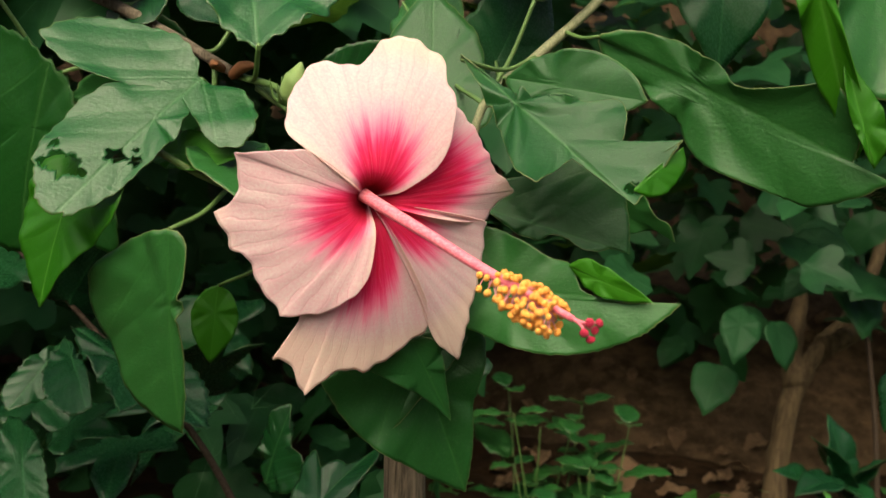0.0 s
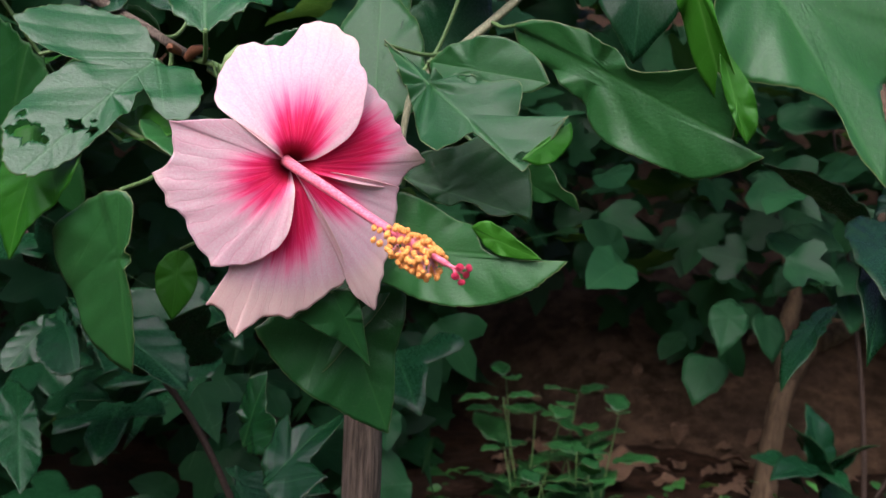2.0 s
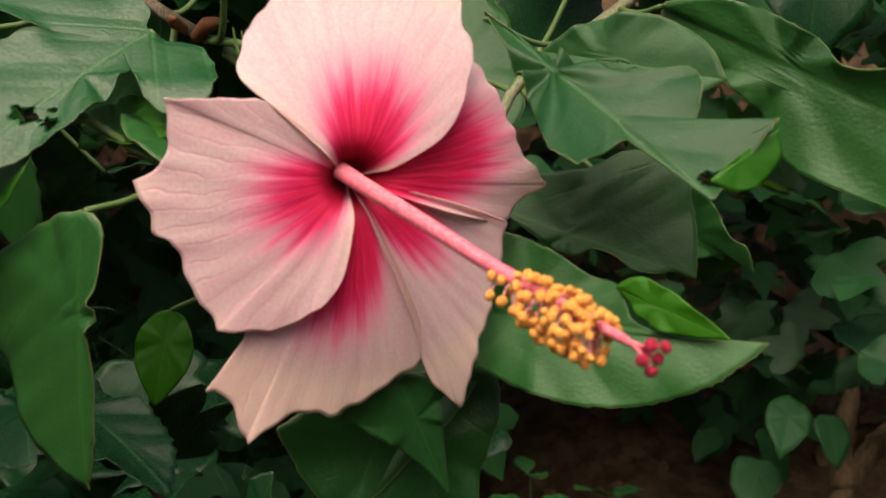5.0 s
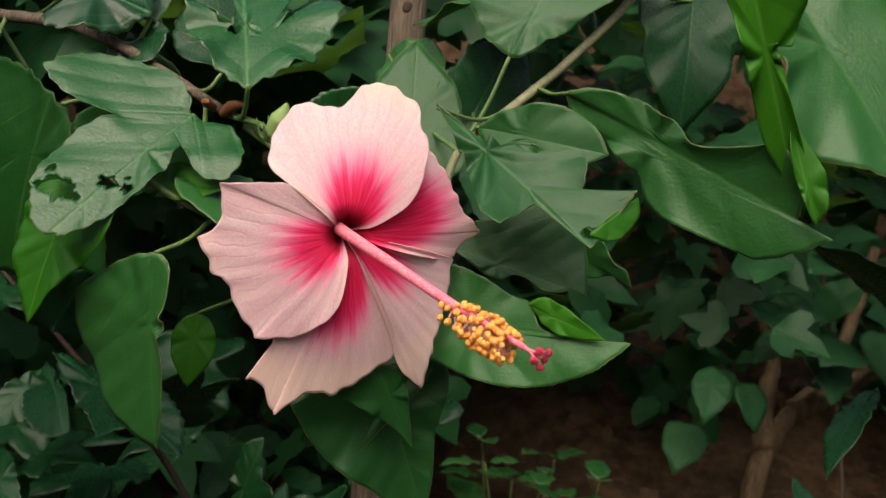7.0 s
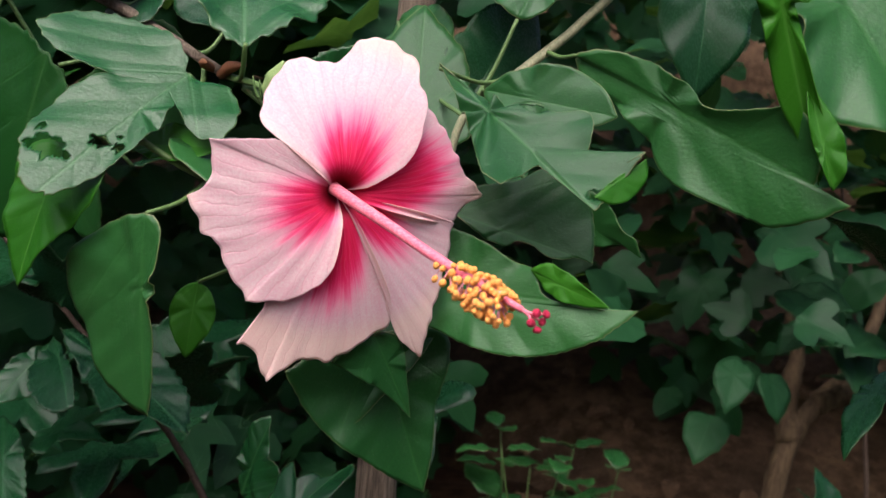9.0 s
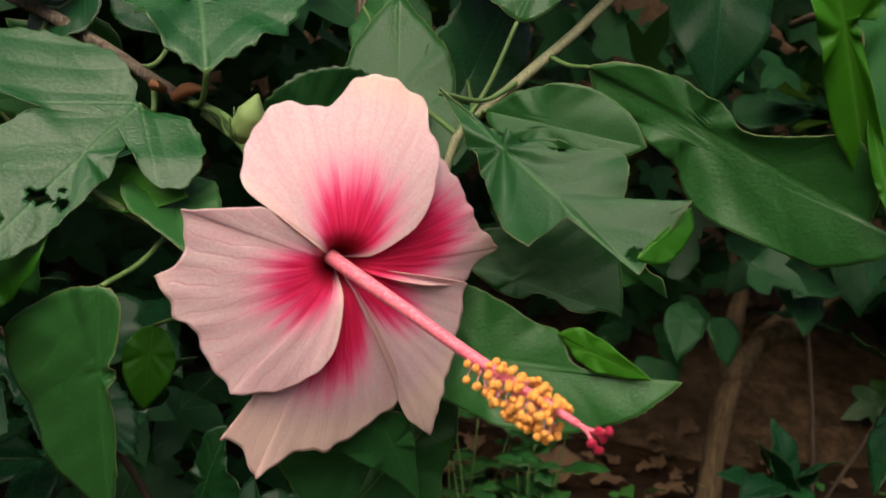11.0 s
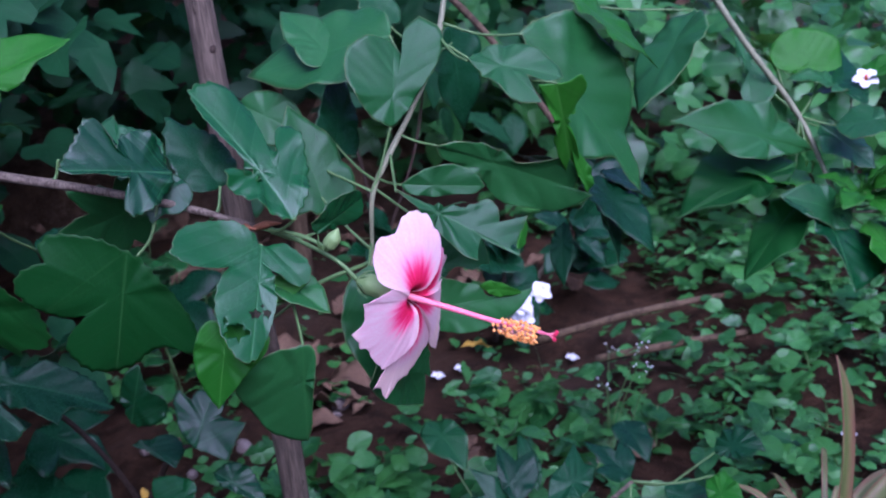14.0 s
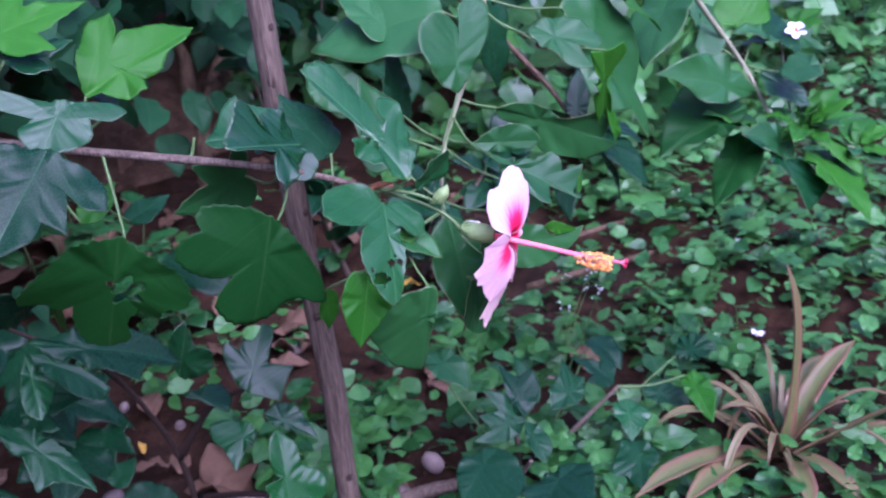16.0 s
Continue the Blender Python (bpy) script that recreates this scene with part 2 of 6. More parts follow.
def part(name, me, material, parent=None, label="", thick=0.0):
    ob = new(name, me)
    if not me.materials:
        me.materials.append(material)
    if parent is not None:
        ob.parent = parent
        if parent.parent is None and parent.data is None:
            ob.matrix_parent_inverse = Matrix.Translation(-parent.location)
    if thick:
        sol = ob.modifiers.new("thickness", "SOLIDIFY")
        sol.thickness, sol.offset = thick, 0.0
    return tagged(ob, label)


def thing(name, label, category, group="", kind="", at=(0, 0, 0)):
    ob = tagged(new(name), label, category, group, kind)
    ob.location = at
    return ob


def unit(v):
    v = np.asarray(v, float)
    return v / (np.linalg.norm(v) + 1e-12)


def tube(points, radii, sides=8, cap=True, rough=0.0, seed=0):
    """A tapered tube along a smooth line through the points."""
    pts = np.asarray(points, float)
    n = len(pts)
    t = np.linspace(0, n - 1, max(2, (n - 1) * 6 + 1))
    ext = np.vstack([2 * pts[0] - pts[1], pts, 2 * pts[-1] - pts[-2]])
    line = []
    for a in t:
        i = min(int(a), n - 2)
        f = a - i
        p0, p1, p2, p3 = ext[i], ext[i + 1], ext[i + 2], ext[i + 3]
        line.append(0.5 * (2 * p1 + (p2 - p0) * f + (2 * p0 - 5 * p1 + 4 * p2 - p3) * f**2 + (3 * p1 - p0 - 3 * p2 + p3) * f**3))
    line = np.array(line)
    rad = np.interp(t, np.arange(n), radii if hasattr(radii, "__len__") else [radii] * n)
    rng = np.random.RandomState(seed)
    verts, faces = [], []
    side = unit(np.cross(line[1] - line[0], (0.31, 0.72, 0.62)))
    ring = np.linspace(0, 2 * np.pi, sides, endpoint=False)
    lump = 1 + rough * rng.uniform(-1, 1, (len(line), sides))
    for i, p in enumerate(line):
        d = unit(line[min(i + 1, len(line) - 1)] - line[max(i - 1, 0)])
        side = unit(side - d * (side @ d))
        other = np.cross(d, side)
        verts += [p + rad[i] * lump[i, k] * (np.cos(a) * side + np.sin(a) * other) for k, a in enumerate(ring)]
    for i in range(len(line) - 1):
        for k in range(sides):
            j = (k + 1) % sides
            faces.append((i * sides + k, i * sides + j, (i + 1) * sides + j, (i + 1) * sides + k))
    if cap:
        faces += [tuple(range(sides))[::-1], tuple(range((len(line) - 1) * sides, len(line) * sides))]
    return mesh_of("tube", verts, faces)


def lobe_in(u, v, angle, length, half, wide=0.42, tip=0.0):
    """Whether points lie in an egg-shaped lobe that starts at the stalk."""
    c, s = math.cos(angle), math.sin(angle)
    a, b = (u * c + v * s) / length, (-u * s + v * c)
    inside = (a > -0.02) & (a < 1)
    k = math.log(0.5) / math.log(wide)
    q = np.clip(a, 1e-4, 1 - 1e-4) ** k
    h = half * np.sin(np.pi * q) ** 0.72 * (1 - tip * np.clip((a - 0.62) / 0.38, 0, 1) ** 1.2)
    return inside & (np.abs(b) < h)


def blade(lobes, teeth=0.0, count=40, seed=1, angles=88, rings=9, holes=(), bites=(), centre=None):
    """A flat leaf of unit length: u along the midrib from the stalk, v across. Returns points and faces."""
    centre = centre or (0.34 if len(lobes) == 1 else 0.15)
    rng = np.random.RandomState(seed)
    th = np.linspace(-np.pi, np.pi, angles, endpoint=False)
    steps = np.linspace(0.0, 1.3, 420)
    u = centre + steps[None] * np.cos(th)[:, None]
    v = steps[None] * np.sin(th)[:, None]
    ok = np.zeros(u.shape, bool)
    for one in lobes:
        ok |= lobe_in(u, v, radians(one[0]), *one[1:])
    for bu, bv, br in bites:
        d = np.hypot(u - bu, v - bv)
        w = br * (1 + 0.16 * np.sin(7 * np.arctan2(v - bv, u - bu) + seed))
        ok &= d > w
    last = steps.size - 1 - np.argmax(ok[:, ::-1], axis=1)
    r = np.where(ok.any(axis=1), steps[last], 0.01)
    r = np.maximum(r, 0.01)
    if teeth:
        ph = th * count / (2 * np.pi) + 0.25 * np.sin(3 * th + seed)
        far = np.clip((np.hypot(centre + r * np.cos(th), r * np.sin(th)) - 0.28) / 0.35, 0.15, 1.0)
        r = r * (1 - 1.35 * teeth * far * (1 - 2 * np.abs(ph % 1 - 0.5)) ** 0.8)
    r = r * (1 + 0.006 * rng.randn(angles))
    fr = np.linspace(0, 1, rings + 1)[1:] ** 0.85
    pu = np.r_[centre, (centre + fr[:, None] * (r * np.cos(th))[None]).ravel()]
    pv = np.r_[0.0, (fr[:, None] * (r * np.sin(th))[None]).ravel()]
    rim = np.r_[0.0, np.repeat(fr, angles)]
    faces = [(0, 1 + k, 1 + (k + 1) % angles) for k in range(angles)]
    for i in range(rings - 1):
        a, b = 1 + i * angles, 1 + (i + 1) * angles
        faces += [(a + k, b + k, b + (k + 1) % angles, a + (k + 1) % angles) for k in range(angles)]
    if holes:
        keep = []
        for f in faces:
            cu, cv = pu[list(f)].mean(), pv[list(f)].mean()
            bad = False
            for hu, hv, ru, rv, turn in holes:
                c, s = math.cos(radians(turn)), math.sin(radians(turn))
                a, b = (cu - hu) * c + (cv - hv) * s, -(cu - hu) * s + (cv - hv) * c
                g = math.atan2(b, a)
                bad |= (a / ru) ** 2 + (b / rv) ** 2 < (1 + 0.22 * math.sin(5 * g + hu * 40) + 0.12 * math.sin(9 * g)) ** 2
            if not bad:
                keep.append(f)
        faces = keep
    return pu, pv, rim, faces, th


def shape_leaf(flat, base, tip, side, fold=0.05, arch=0.02, wave=0.02, waves=5, seed=1, curl=0.0, sideways=0.0, quilt=0.0035, veins=6.0):
    """Bends a flat leaf into place: base and tip are its ends, side a point beyond its positive v edge."""
    pu, pv, rim, faces, th = flat
    base, tip, side = (np.asarray(p, float) for p in (base, tip, side))
    length = np.linalg.norm(tip - base)
    ax = unit(tip - base)
    nz = unit(np.cross(ax, side - base))
    ay = np.cross(nz, ax)
    up = 1.0 if nz @ np.array([-0.25, -0.55, 0.8]) > 0 else -1.0
    g = np.arctan2(pv, pu - 0.34)
    w = fold * np.abs(pv) + arch * 4 * np.clip(pu, 0, 1) * (1 - np.clip(pu, 0, 1)) - curl * pv**2 * 2.0
    w = w + wave * rim**2 * np.sin(waves * g + seed * 1.7) + 0.4 * wave * rim**3 * np.sin(2.3 * waves * g + seed)
    w = w + quilt * np.abs(np.sin(np.pi * veins * (pu - 0.75 * np.abs(pv) ** 0.85) + 1.57)) * np.minimum(1.0, np.abs(pv) * 12) + 0.5 * quilt * np.sin(9 * pu + seed) * np.sin(11 * pv + 2 * seed)
    p = base + length * (pu[:, None] * ax + (pv + sideways * pu * (1 - pu))[:, None] * ay + (up * w)[:, None] * nz)
    return p, faces, np.stack([pu, pv], 1)


def leaf(parent, base, tip, side, lobes, material, label="", teeth=0.0, count=40, seed=1, holes=(), bites=(), angles=88, rings=9, centre=None, **bend):
    flat = blade(lobes, teeth, count, seed, angles, rings, holes, bites, centre)
    verts, faces, uv = shape_leaf(flat, base, tip, side, seed=seed, **bend)
    me = mesh_of("leaf", verts, faces, uv)
    me.attributes.new("rim", "FLOAT", "POINT").data.foreach_set("value", flat[2].astype(np.float32))
    ob = part("leaf", me, material, parent, label, 0.0004)
    if angles >= 88:
        length = float(np.linalg.norm(np.asarray(tip, float) - np.asarray(base, float)))
        run = np.linspace(0.01, 0.86, 8)
        line, _, _ = shape_leaf((run, run * 0, 0.15 + run * 0, [], None), base, tip, side, seed=seed, **bend)
        rib = part("midrib", tube(line, np.linspace(0.0052, 0.0016, 8) * min(length, 0.12), 5), RIB, None, "pale raised midrib")
        rib.parent = ob
        rib.matrix_parent_inverse = ob.matrix_parent_inverse.inverted()
    return ob


def smooth_line(pts, steps, closed=False, sharp=75.0):
    """A smooth line through control points; it keeps a corner where the line turns by more than sharp degrees."""
    pts = np.asarray(pts, float)
    n = len(pts)
    before = pts[np.arange(-1, n - 1)] if closed else np.vstack([pts[0], pts[:-1]])
    after = pts[np.arange(1, n + 1) % n] if closed else np.vstack([pts[1:], pts[-1]])
    slope = 0.5 * (after - before)
    i, o = pts - before, after - pts
    bend = (i * o).sum(1) / (np.linalg.norm(i, axis=1) * np.linalg.norm(o, axis=1) + 1e-12)
    slope[bend < math.cos(radians(sharp))] *= 0.12
    spans = n if closed else n - 1
    gap = np.array([np.linalg.norm(pts[(k + 1) % n] - pts[k]) for k in range(spans)])
    q = np.interp(np.linspace(0, 1, steps, endpoint=not closed), np.r_[0, np.cumsum(gap)] / gap.sum(), np.arange(spans + 1))
    k = np.minimum(q.astype(int), spans - 1)
    f = (q - k)[:, None]
    a, b, sa, sb = pts[k], pts[(k + 1) % n], slope[k], slope[(k + 1) % n]
    return (2 * f**3 - 3 * f**2 + 1) * a + (f**3 - 2 * f**2 + f) * sa + (3 * f**2 - 2 * f**3) * b + (f**3 - f**2) * sb


def cut_blade(outline, teeth=0.0, count=40, steps=170, rings=12, holes=(), centre=None, seed=1):
    """A flat leaf of unit length from a few margin points fitted to the camera's view: u along the midrib, v across."""
    line = smooth_line(outline, steps, True)
    c = np.array(centre or (line[:, 0].mean(), line[:, 1].mean() * 0.6))
    out = line - c
    size = np.linalg.norm(out, axis=1)
    run = np.r_[0, np.cumsum(np.linalg.norm(np.diff(line, axis=0), axis=1))]
    ph = run / run[-1] * count
    out *= (1 - teeth * (1 - 2 * np.abs(ph % 1 - 0.5)) * np.clip(0.35 / (size + 1e-6), 0.3, 1.5))[:, None]
    rng = np.random.RandomState(seed)
    out *= (1 + 0.006 * rng.randn(steps))[:, None]
    fr = np.linspace(0, 1, rings + 1)[1:] ** 0.8
    pu = np.r_[c[0], (c[0] + fr[:, None] * out[:, 0]).ravel()]
    pv = np.r_[c[1], (c[1] + fr[:, None] * out[:, 1]).ravel()]
    rim = np.r_[0.0, np.repeat(fr, steps)]
    faces = [(0, 1 + (k + 1) % steps, 1 + k) for k in range(steps)]
    for i in range(rings - 1):
        a, b = 1 + i * steps, 1 + (i + 1) * steps
        faces += [(a + k, a + (k + 1) % steps, b + (k + 1) % steps, b + k) for k in range(steps)]
    for hu, hv, ru, rv, turn in holes:
        co, si = math.cos(radians(turn)), math.sin(radians(turn))
        keep = []
        for f in faces:
            x, y = pu[list(f)].mean() - hu, pv[list(f)].mean() - hv
            p, q = x * co + y * si, -x * si + y * co
            g = math.atan2(q, p)
            if (p / ru) ** 2 + (q / rv) ** 2 > (1 + 0.22 * math.sin(5 * g + hu * 40) + 0.12 * math.sin(9 * g)) ** 2:
                keep.append(f)
        faces = keep
    return pu, pv, rim, faces, None


def cut_leaf(parent, base, tip, side, outline, material, label="", teeth=0.0, count=40, holes=(), steps=170, rings=12, centre=None, ribs=((0, 0, 0.92, 0),), seed=1, **bend):
    """A leaf with its margin fitted to the camera's view; ribs are veins as lines from u, v to u, v."""
    flat = cut_blade(outline, teeth, count, steps, rings, holes, centre, seed)
    verts, faces, uv = shape_leaf(flat, base, tip, side, seed=seed, **bend)
    me = mesh_of("leaf", verts, faces, uv)
    me.attributes.new("rim", "FLOAT", "POINT").data.foreach_set("value", flat[2].astype(np.float32))
    ob = part("leaf", me, material, parent, label, 0.0004)
    length = float(np.linalg.norm(np.asarray(tip, float) - np.asarray(base, float)))
    for u0, v0, u1, v1 in ribs:
        f = np.linspace(0.02, 0.95, 8)
        pu, pv = u0 + f * (u1 - u0), v0 + f * (v1 - v0)
        line, _, _ = shape_leaf((pu, pv, 0.15 + 0 * f, [], None), base, tip, side, seed=seed, **bend)
        rib = part("midrib", tube(line, np.linspace(0.0034, 0.0008, 8) * min(length, 0.12), 5), RIB, None, "pale raised midrib")
        rib.parent = ob
        rib.matrix_parent_inverse = ob.matrix_parent_inverse.inverted()
    return ob


OVATE = [(0, 1.0, 0.30, 0.40, 0.35)]
BROAD = [(0, 1.0, 0.36, 0.38, 0.45), (28, 0.62, 0.24, 0.45, 0.0), (-28, 0.62, 0.24, 0.45, 0.0)]
HEART = [(0, 1.0, 0.34, 0.36, 0.4), (55, 0.45, 0.26, 0.5, 0.0), (-55, 0.45, 0.26, 0.5, 0.0), (140, 0.2, 0.16, 0.5, 0.0), (-140, 0.2, 0.16, 0.5, 0.0)]
TRI = [(0, 1.0, 0.20, 0.52, 0.3), (46, 0.74, 0.165, 0.55, 0.25), (-46, 0.74, 0.165, 0.55, 0.25)]
PALM = [(0, 1.0, 0.20, 0.55, 0.3), (40, 0.84, 0.165, 0.55, 0.3), (-40, 0.84, 0.165, 0.55, 0.3), (82, 0.5, 0.15, 0.55, 0.2), (-82, 0.5, 0.15, 0.55, 0.2)]
LANCE = [(0, 1.0, 0.17, 0.45, 0.4)]

# ---------------------------------------------------------------- ground
def ground():
    """One sheet of soil with low lumps near the plants and flat country beyond."""
    xs = np.r_[-60, -20, -8, -4, np.linspace(-2.2, 3.2, 109), 5, 9, 20, 60]
    ys = np.r_[-60, -20, -8, -4, np.linspace(-1.8, 3.6, 109), 5, 9, 20, 60]
    verts = []
    for y in ys:
        for x in xs:
            near = max(0.0, 1 - max(abs(x - 0.5), abs(y - 0.8)) / 2.8)
            z = 0.05 * noise.noise((x * 2.1, y * 2.1, 0)) + 0.025 * noise.noise((x * 8, y * 8, 3)) + 0.012 * noise.noise((x * 23, y * 23, 5))
            verts.append((x, y, z * near - 0.01))
    n = len(xs)
    faces = [(j * n + i, j * n + i + 1, (j + 1) * n + i + 1, (j + 1) * n + i) for j in range(len(ys) - 1) for i in range(n - 1)]
    ob = part("ground", mesh_of("ground", verts, faces), SOIL)
    return tagged(ob, "reddish brown garden soil with crumbs and leaf litter", "soil", kind="structure")


ground()


def floor_z(x, y):
    near = max(0.0, 1 - max(abs(x - 0.5), abs(y - 0.8)) / 2.8)
    z = 0.05 * noise.noise((x * 2.1, y * 2.1, 0)) + 0.025 * noise.noise((x * 8, y * 8, 3)) + 0.012 * noise.noise((x * 23, y * 23, 5))
    return z * near - 0.01


# ---------------------------------------------------------------- the flower
BASE = np.array([-0.0095, 0.0040, 0.4545])
THROAT = np.array([0.002, -0.007, 0.448])
AXIS = unit((0.73, -0.57, -0.38))
FACE = unit((0.34, -1.0, -0.14))
ACROSS = unit((-FACE[1], FACE[0], 0.0))
UPWARD = np.cross(ACROSS, -FACE)


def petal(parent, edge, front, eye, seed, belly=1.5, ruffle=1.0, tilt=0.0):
    """One petal, its margin shaped to fit the camera's view: edge gives degrees round the throat, reach and lift in
    millimetres along its margin, front its layer over the others, eye how far the crimson runs.
    """
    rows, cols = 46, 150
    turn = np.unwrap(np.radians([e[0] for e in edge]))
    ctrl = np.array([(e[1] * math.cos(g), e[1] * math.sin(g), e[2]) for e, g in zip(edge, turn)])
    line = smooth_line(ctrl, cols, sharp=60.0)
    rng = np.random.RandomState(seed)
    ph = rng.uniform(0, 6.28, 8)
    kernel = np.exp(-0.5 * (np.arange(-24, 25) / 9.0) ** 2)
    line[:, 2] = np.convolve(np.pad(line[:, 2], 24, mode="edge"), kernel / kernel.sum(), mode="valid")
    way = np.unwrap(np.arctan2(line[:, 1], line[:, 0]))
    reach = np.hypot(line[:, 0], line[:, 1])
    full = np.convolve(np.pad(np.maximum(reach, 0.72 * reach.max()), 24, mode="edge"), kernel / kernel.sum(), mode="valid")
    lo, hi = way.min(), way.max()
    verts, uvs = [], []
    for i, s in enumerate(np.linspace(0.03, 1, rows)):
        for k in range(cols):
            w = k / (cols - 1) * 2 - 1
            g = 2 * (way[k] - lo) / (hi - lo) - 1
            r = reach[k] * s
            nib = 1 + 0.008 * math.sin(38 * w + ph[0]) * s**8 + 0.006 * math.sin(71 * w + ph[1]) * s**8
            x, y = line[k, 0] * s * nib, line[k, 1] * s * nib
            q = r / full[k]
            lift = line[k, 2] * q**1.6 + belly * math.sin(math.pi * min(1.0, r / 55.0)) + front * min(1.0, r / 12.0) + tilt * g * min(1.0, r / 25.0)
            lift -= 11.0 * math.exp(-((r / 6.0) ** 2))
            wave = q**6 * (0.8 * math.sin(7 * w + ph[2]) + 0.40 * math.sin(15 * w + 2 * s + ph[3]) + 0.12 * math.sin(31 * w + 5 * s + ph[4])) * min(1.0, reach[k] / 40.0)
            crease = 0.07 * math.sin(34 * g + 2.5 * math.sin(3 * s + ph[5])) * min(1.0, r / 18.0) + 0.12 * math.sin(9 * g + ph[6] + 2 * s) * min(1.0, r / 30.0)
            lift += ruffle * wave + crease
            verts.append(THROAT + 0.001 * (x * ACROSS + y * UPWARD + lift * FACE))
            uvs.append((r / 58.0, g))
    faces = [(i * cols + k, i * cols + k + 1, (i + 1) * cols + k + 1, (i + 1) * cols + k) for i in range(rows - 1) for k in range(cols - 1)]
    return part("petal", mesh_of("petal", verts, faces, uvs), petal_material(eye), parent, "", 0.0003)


def ball(center, r, axis=(0, 0, 1), squash=1.0, seg=8, dent=0.0):
    ax = unit(axis)
    a = unit(np.cross(ax, (0.3, 0.5, 0.81)))
    b = np.cross(ax, a)
    verts, faces = [center + ax * r * squash], []
    for i in range(1, seg // 2 + 1):
        f = math.pi * i / (seg // 2 + 1)
        for k in range(seg):
            g = 2 * math.pi * k / seg
            rr = r * math.sin(f) * (1 - dent * math.cos(2 * g))
            verts.append(center + ax * r * squash * math.cos(f) + rr * (a * math.cos(g) + b * math.sin(g)))
    verts.append(center - ax * r * squash)
    last = len(verts) - 1
    faces += [(0, 1 + k, 1 + (k + 1) % seg) for k in range(seg)]
    for i in range(seg // 2 - 1):
        for k in range(seg):
            faces.append((1 + i * seg + k, 1 + (i + 1) * seg + k, 1 + (i + 1) * seg + (k + 1) % seg, 1 + i * seg + (k + 1) % seg))
    faces += [(last, 1 + (seg // 2 - 1) * seg + (k + 1) % seg, 1 + (seg // 2 - 1) * seg + k) for k in range(seg)]
    return mesh_of("ball", verts, faces)


def flower():
    root = thing("hibiscus_flower", "open pale pink hibiscus flower with crimson eye on a green stalk", "flower", at=(0, 0, 0.45))
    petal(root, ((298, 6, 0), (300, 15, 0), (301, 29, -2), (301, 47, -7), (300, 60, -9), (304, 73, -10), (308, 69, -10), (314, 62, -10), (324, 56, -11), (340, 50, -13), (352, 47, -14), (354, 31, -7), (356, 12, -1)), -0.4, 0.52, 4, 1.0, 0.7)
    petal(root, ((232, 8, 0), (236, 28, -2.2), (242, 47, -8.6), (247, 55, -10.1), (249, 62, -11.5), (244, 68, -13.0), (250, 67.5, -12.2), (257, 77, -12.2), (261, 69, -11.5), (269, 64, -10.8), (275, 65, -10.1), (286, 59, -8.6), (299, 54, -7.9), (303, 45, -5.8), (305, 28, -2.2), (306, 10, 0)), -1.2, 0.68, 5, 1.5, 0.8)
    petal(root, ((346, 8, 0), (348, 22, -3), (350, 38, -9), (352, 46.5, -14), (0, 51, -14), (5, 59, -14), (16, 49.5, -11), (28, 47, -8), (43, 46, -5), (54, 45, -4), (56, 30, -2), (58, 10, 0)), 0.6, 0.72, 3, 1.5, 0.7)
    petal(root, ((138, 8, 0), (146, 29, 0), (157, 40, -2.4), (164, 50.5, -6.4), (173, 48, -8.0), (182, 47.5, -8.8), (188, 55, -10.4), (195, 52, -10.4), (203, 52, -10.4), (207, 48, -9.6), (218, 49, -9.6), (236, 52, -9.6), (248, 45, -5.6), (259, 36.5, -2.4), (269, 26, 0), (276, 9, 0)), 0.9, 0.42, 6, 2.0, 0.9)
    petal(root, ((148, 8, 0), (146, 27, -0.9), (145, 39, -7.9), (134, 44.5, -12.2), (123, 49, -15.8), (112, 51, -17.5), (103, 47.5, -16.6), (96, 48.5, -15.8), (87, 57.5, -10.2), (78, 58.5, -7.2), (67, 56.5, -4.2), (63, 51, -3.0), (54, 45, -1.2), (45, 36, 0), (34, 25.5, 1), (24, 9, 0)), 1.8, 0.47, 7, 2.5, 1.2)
    tipc = np.array([0.0670, -0.0610, 0.4146])
    line = [BASE, THROAT, THROAT + 0.3 * (tipc - THROAT) - (0, 0, 0.0004), THROAT + 0.6 * (tipc - THROAT) - (0, 0, 0.0010), tipc]
    column = part("staminal_column", tube(line, [0.0028, 0.0023, 0.0020, 0.0018, 0.0011], 12), COLUMN, root, "pink staminal column")
    rng = np.random.RandomState(11)
    d = unit(tipc - THROAT)
    a = unit(np.cross(d, (0, 0, 1)))
    b = np.cross(d, a)
    for k in range(140):
        f = 0.58 + 0.33 * (max(0.0, k + rng.uniform(-0.5, 0.5)) / 140) ** 0.62
        g = k * 2.39996 + rng.uniform(-0.3, 0.3)
        fat = math.sin(math.pi * min(1, max(0, (f - 0.54) / 0.48)) ** 1.15) ** 0.5
        reach = (0.0030 + 0.0032 * fat) * rng.uniform(0.75, 1.12)
        if f < 0.64 and rng.uniform() < 0.35:
            continue
        root_p = THROAT + f * (tipc - THROAT) - (0, 0, 0.0012)
        way = math.cos(g) * a + math.sin(g) * b
        end = root_p + way * reach + d * rng.uniform(0.0005, 0.0030) - (0, 0, 0.0022)
        part("filament", tube([root_p, root_p + 0.6 * (end - root_p) - d * 0.0004, end], [0.00024, 0.00018, 0.00015], 5, False), FILAMENT, column)
        part("anther", ball(end, rng.uniform(0.0011, 0.00145), unit(way + 0.6 * rng.randn(3)), 0.78, 8, 0.12), ANTHER, column)
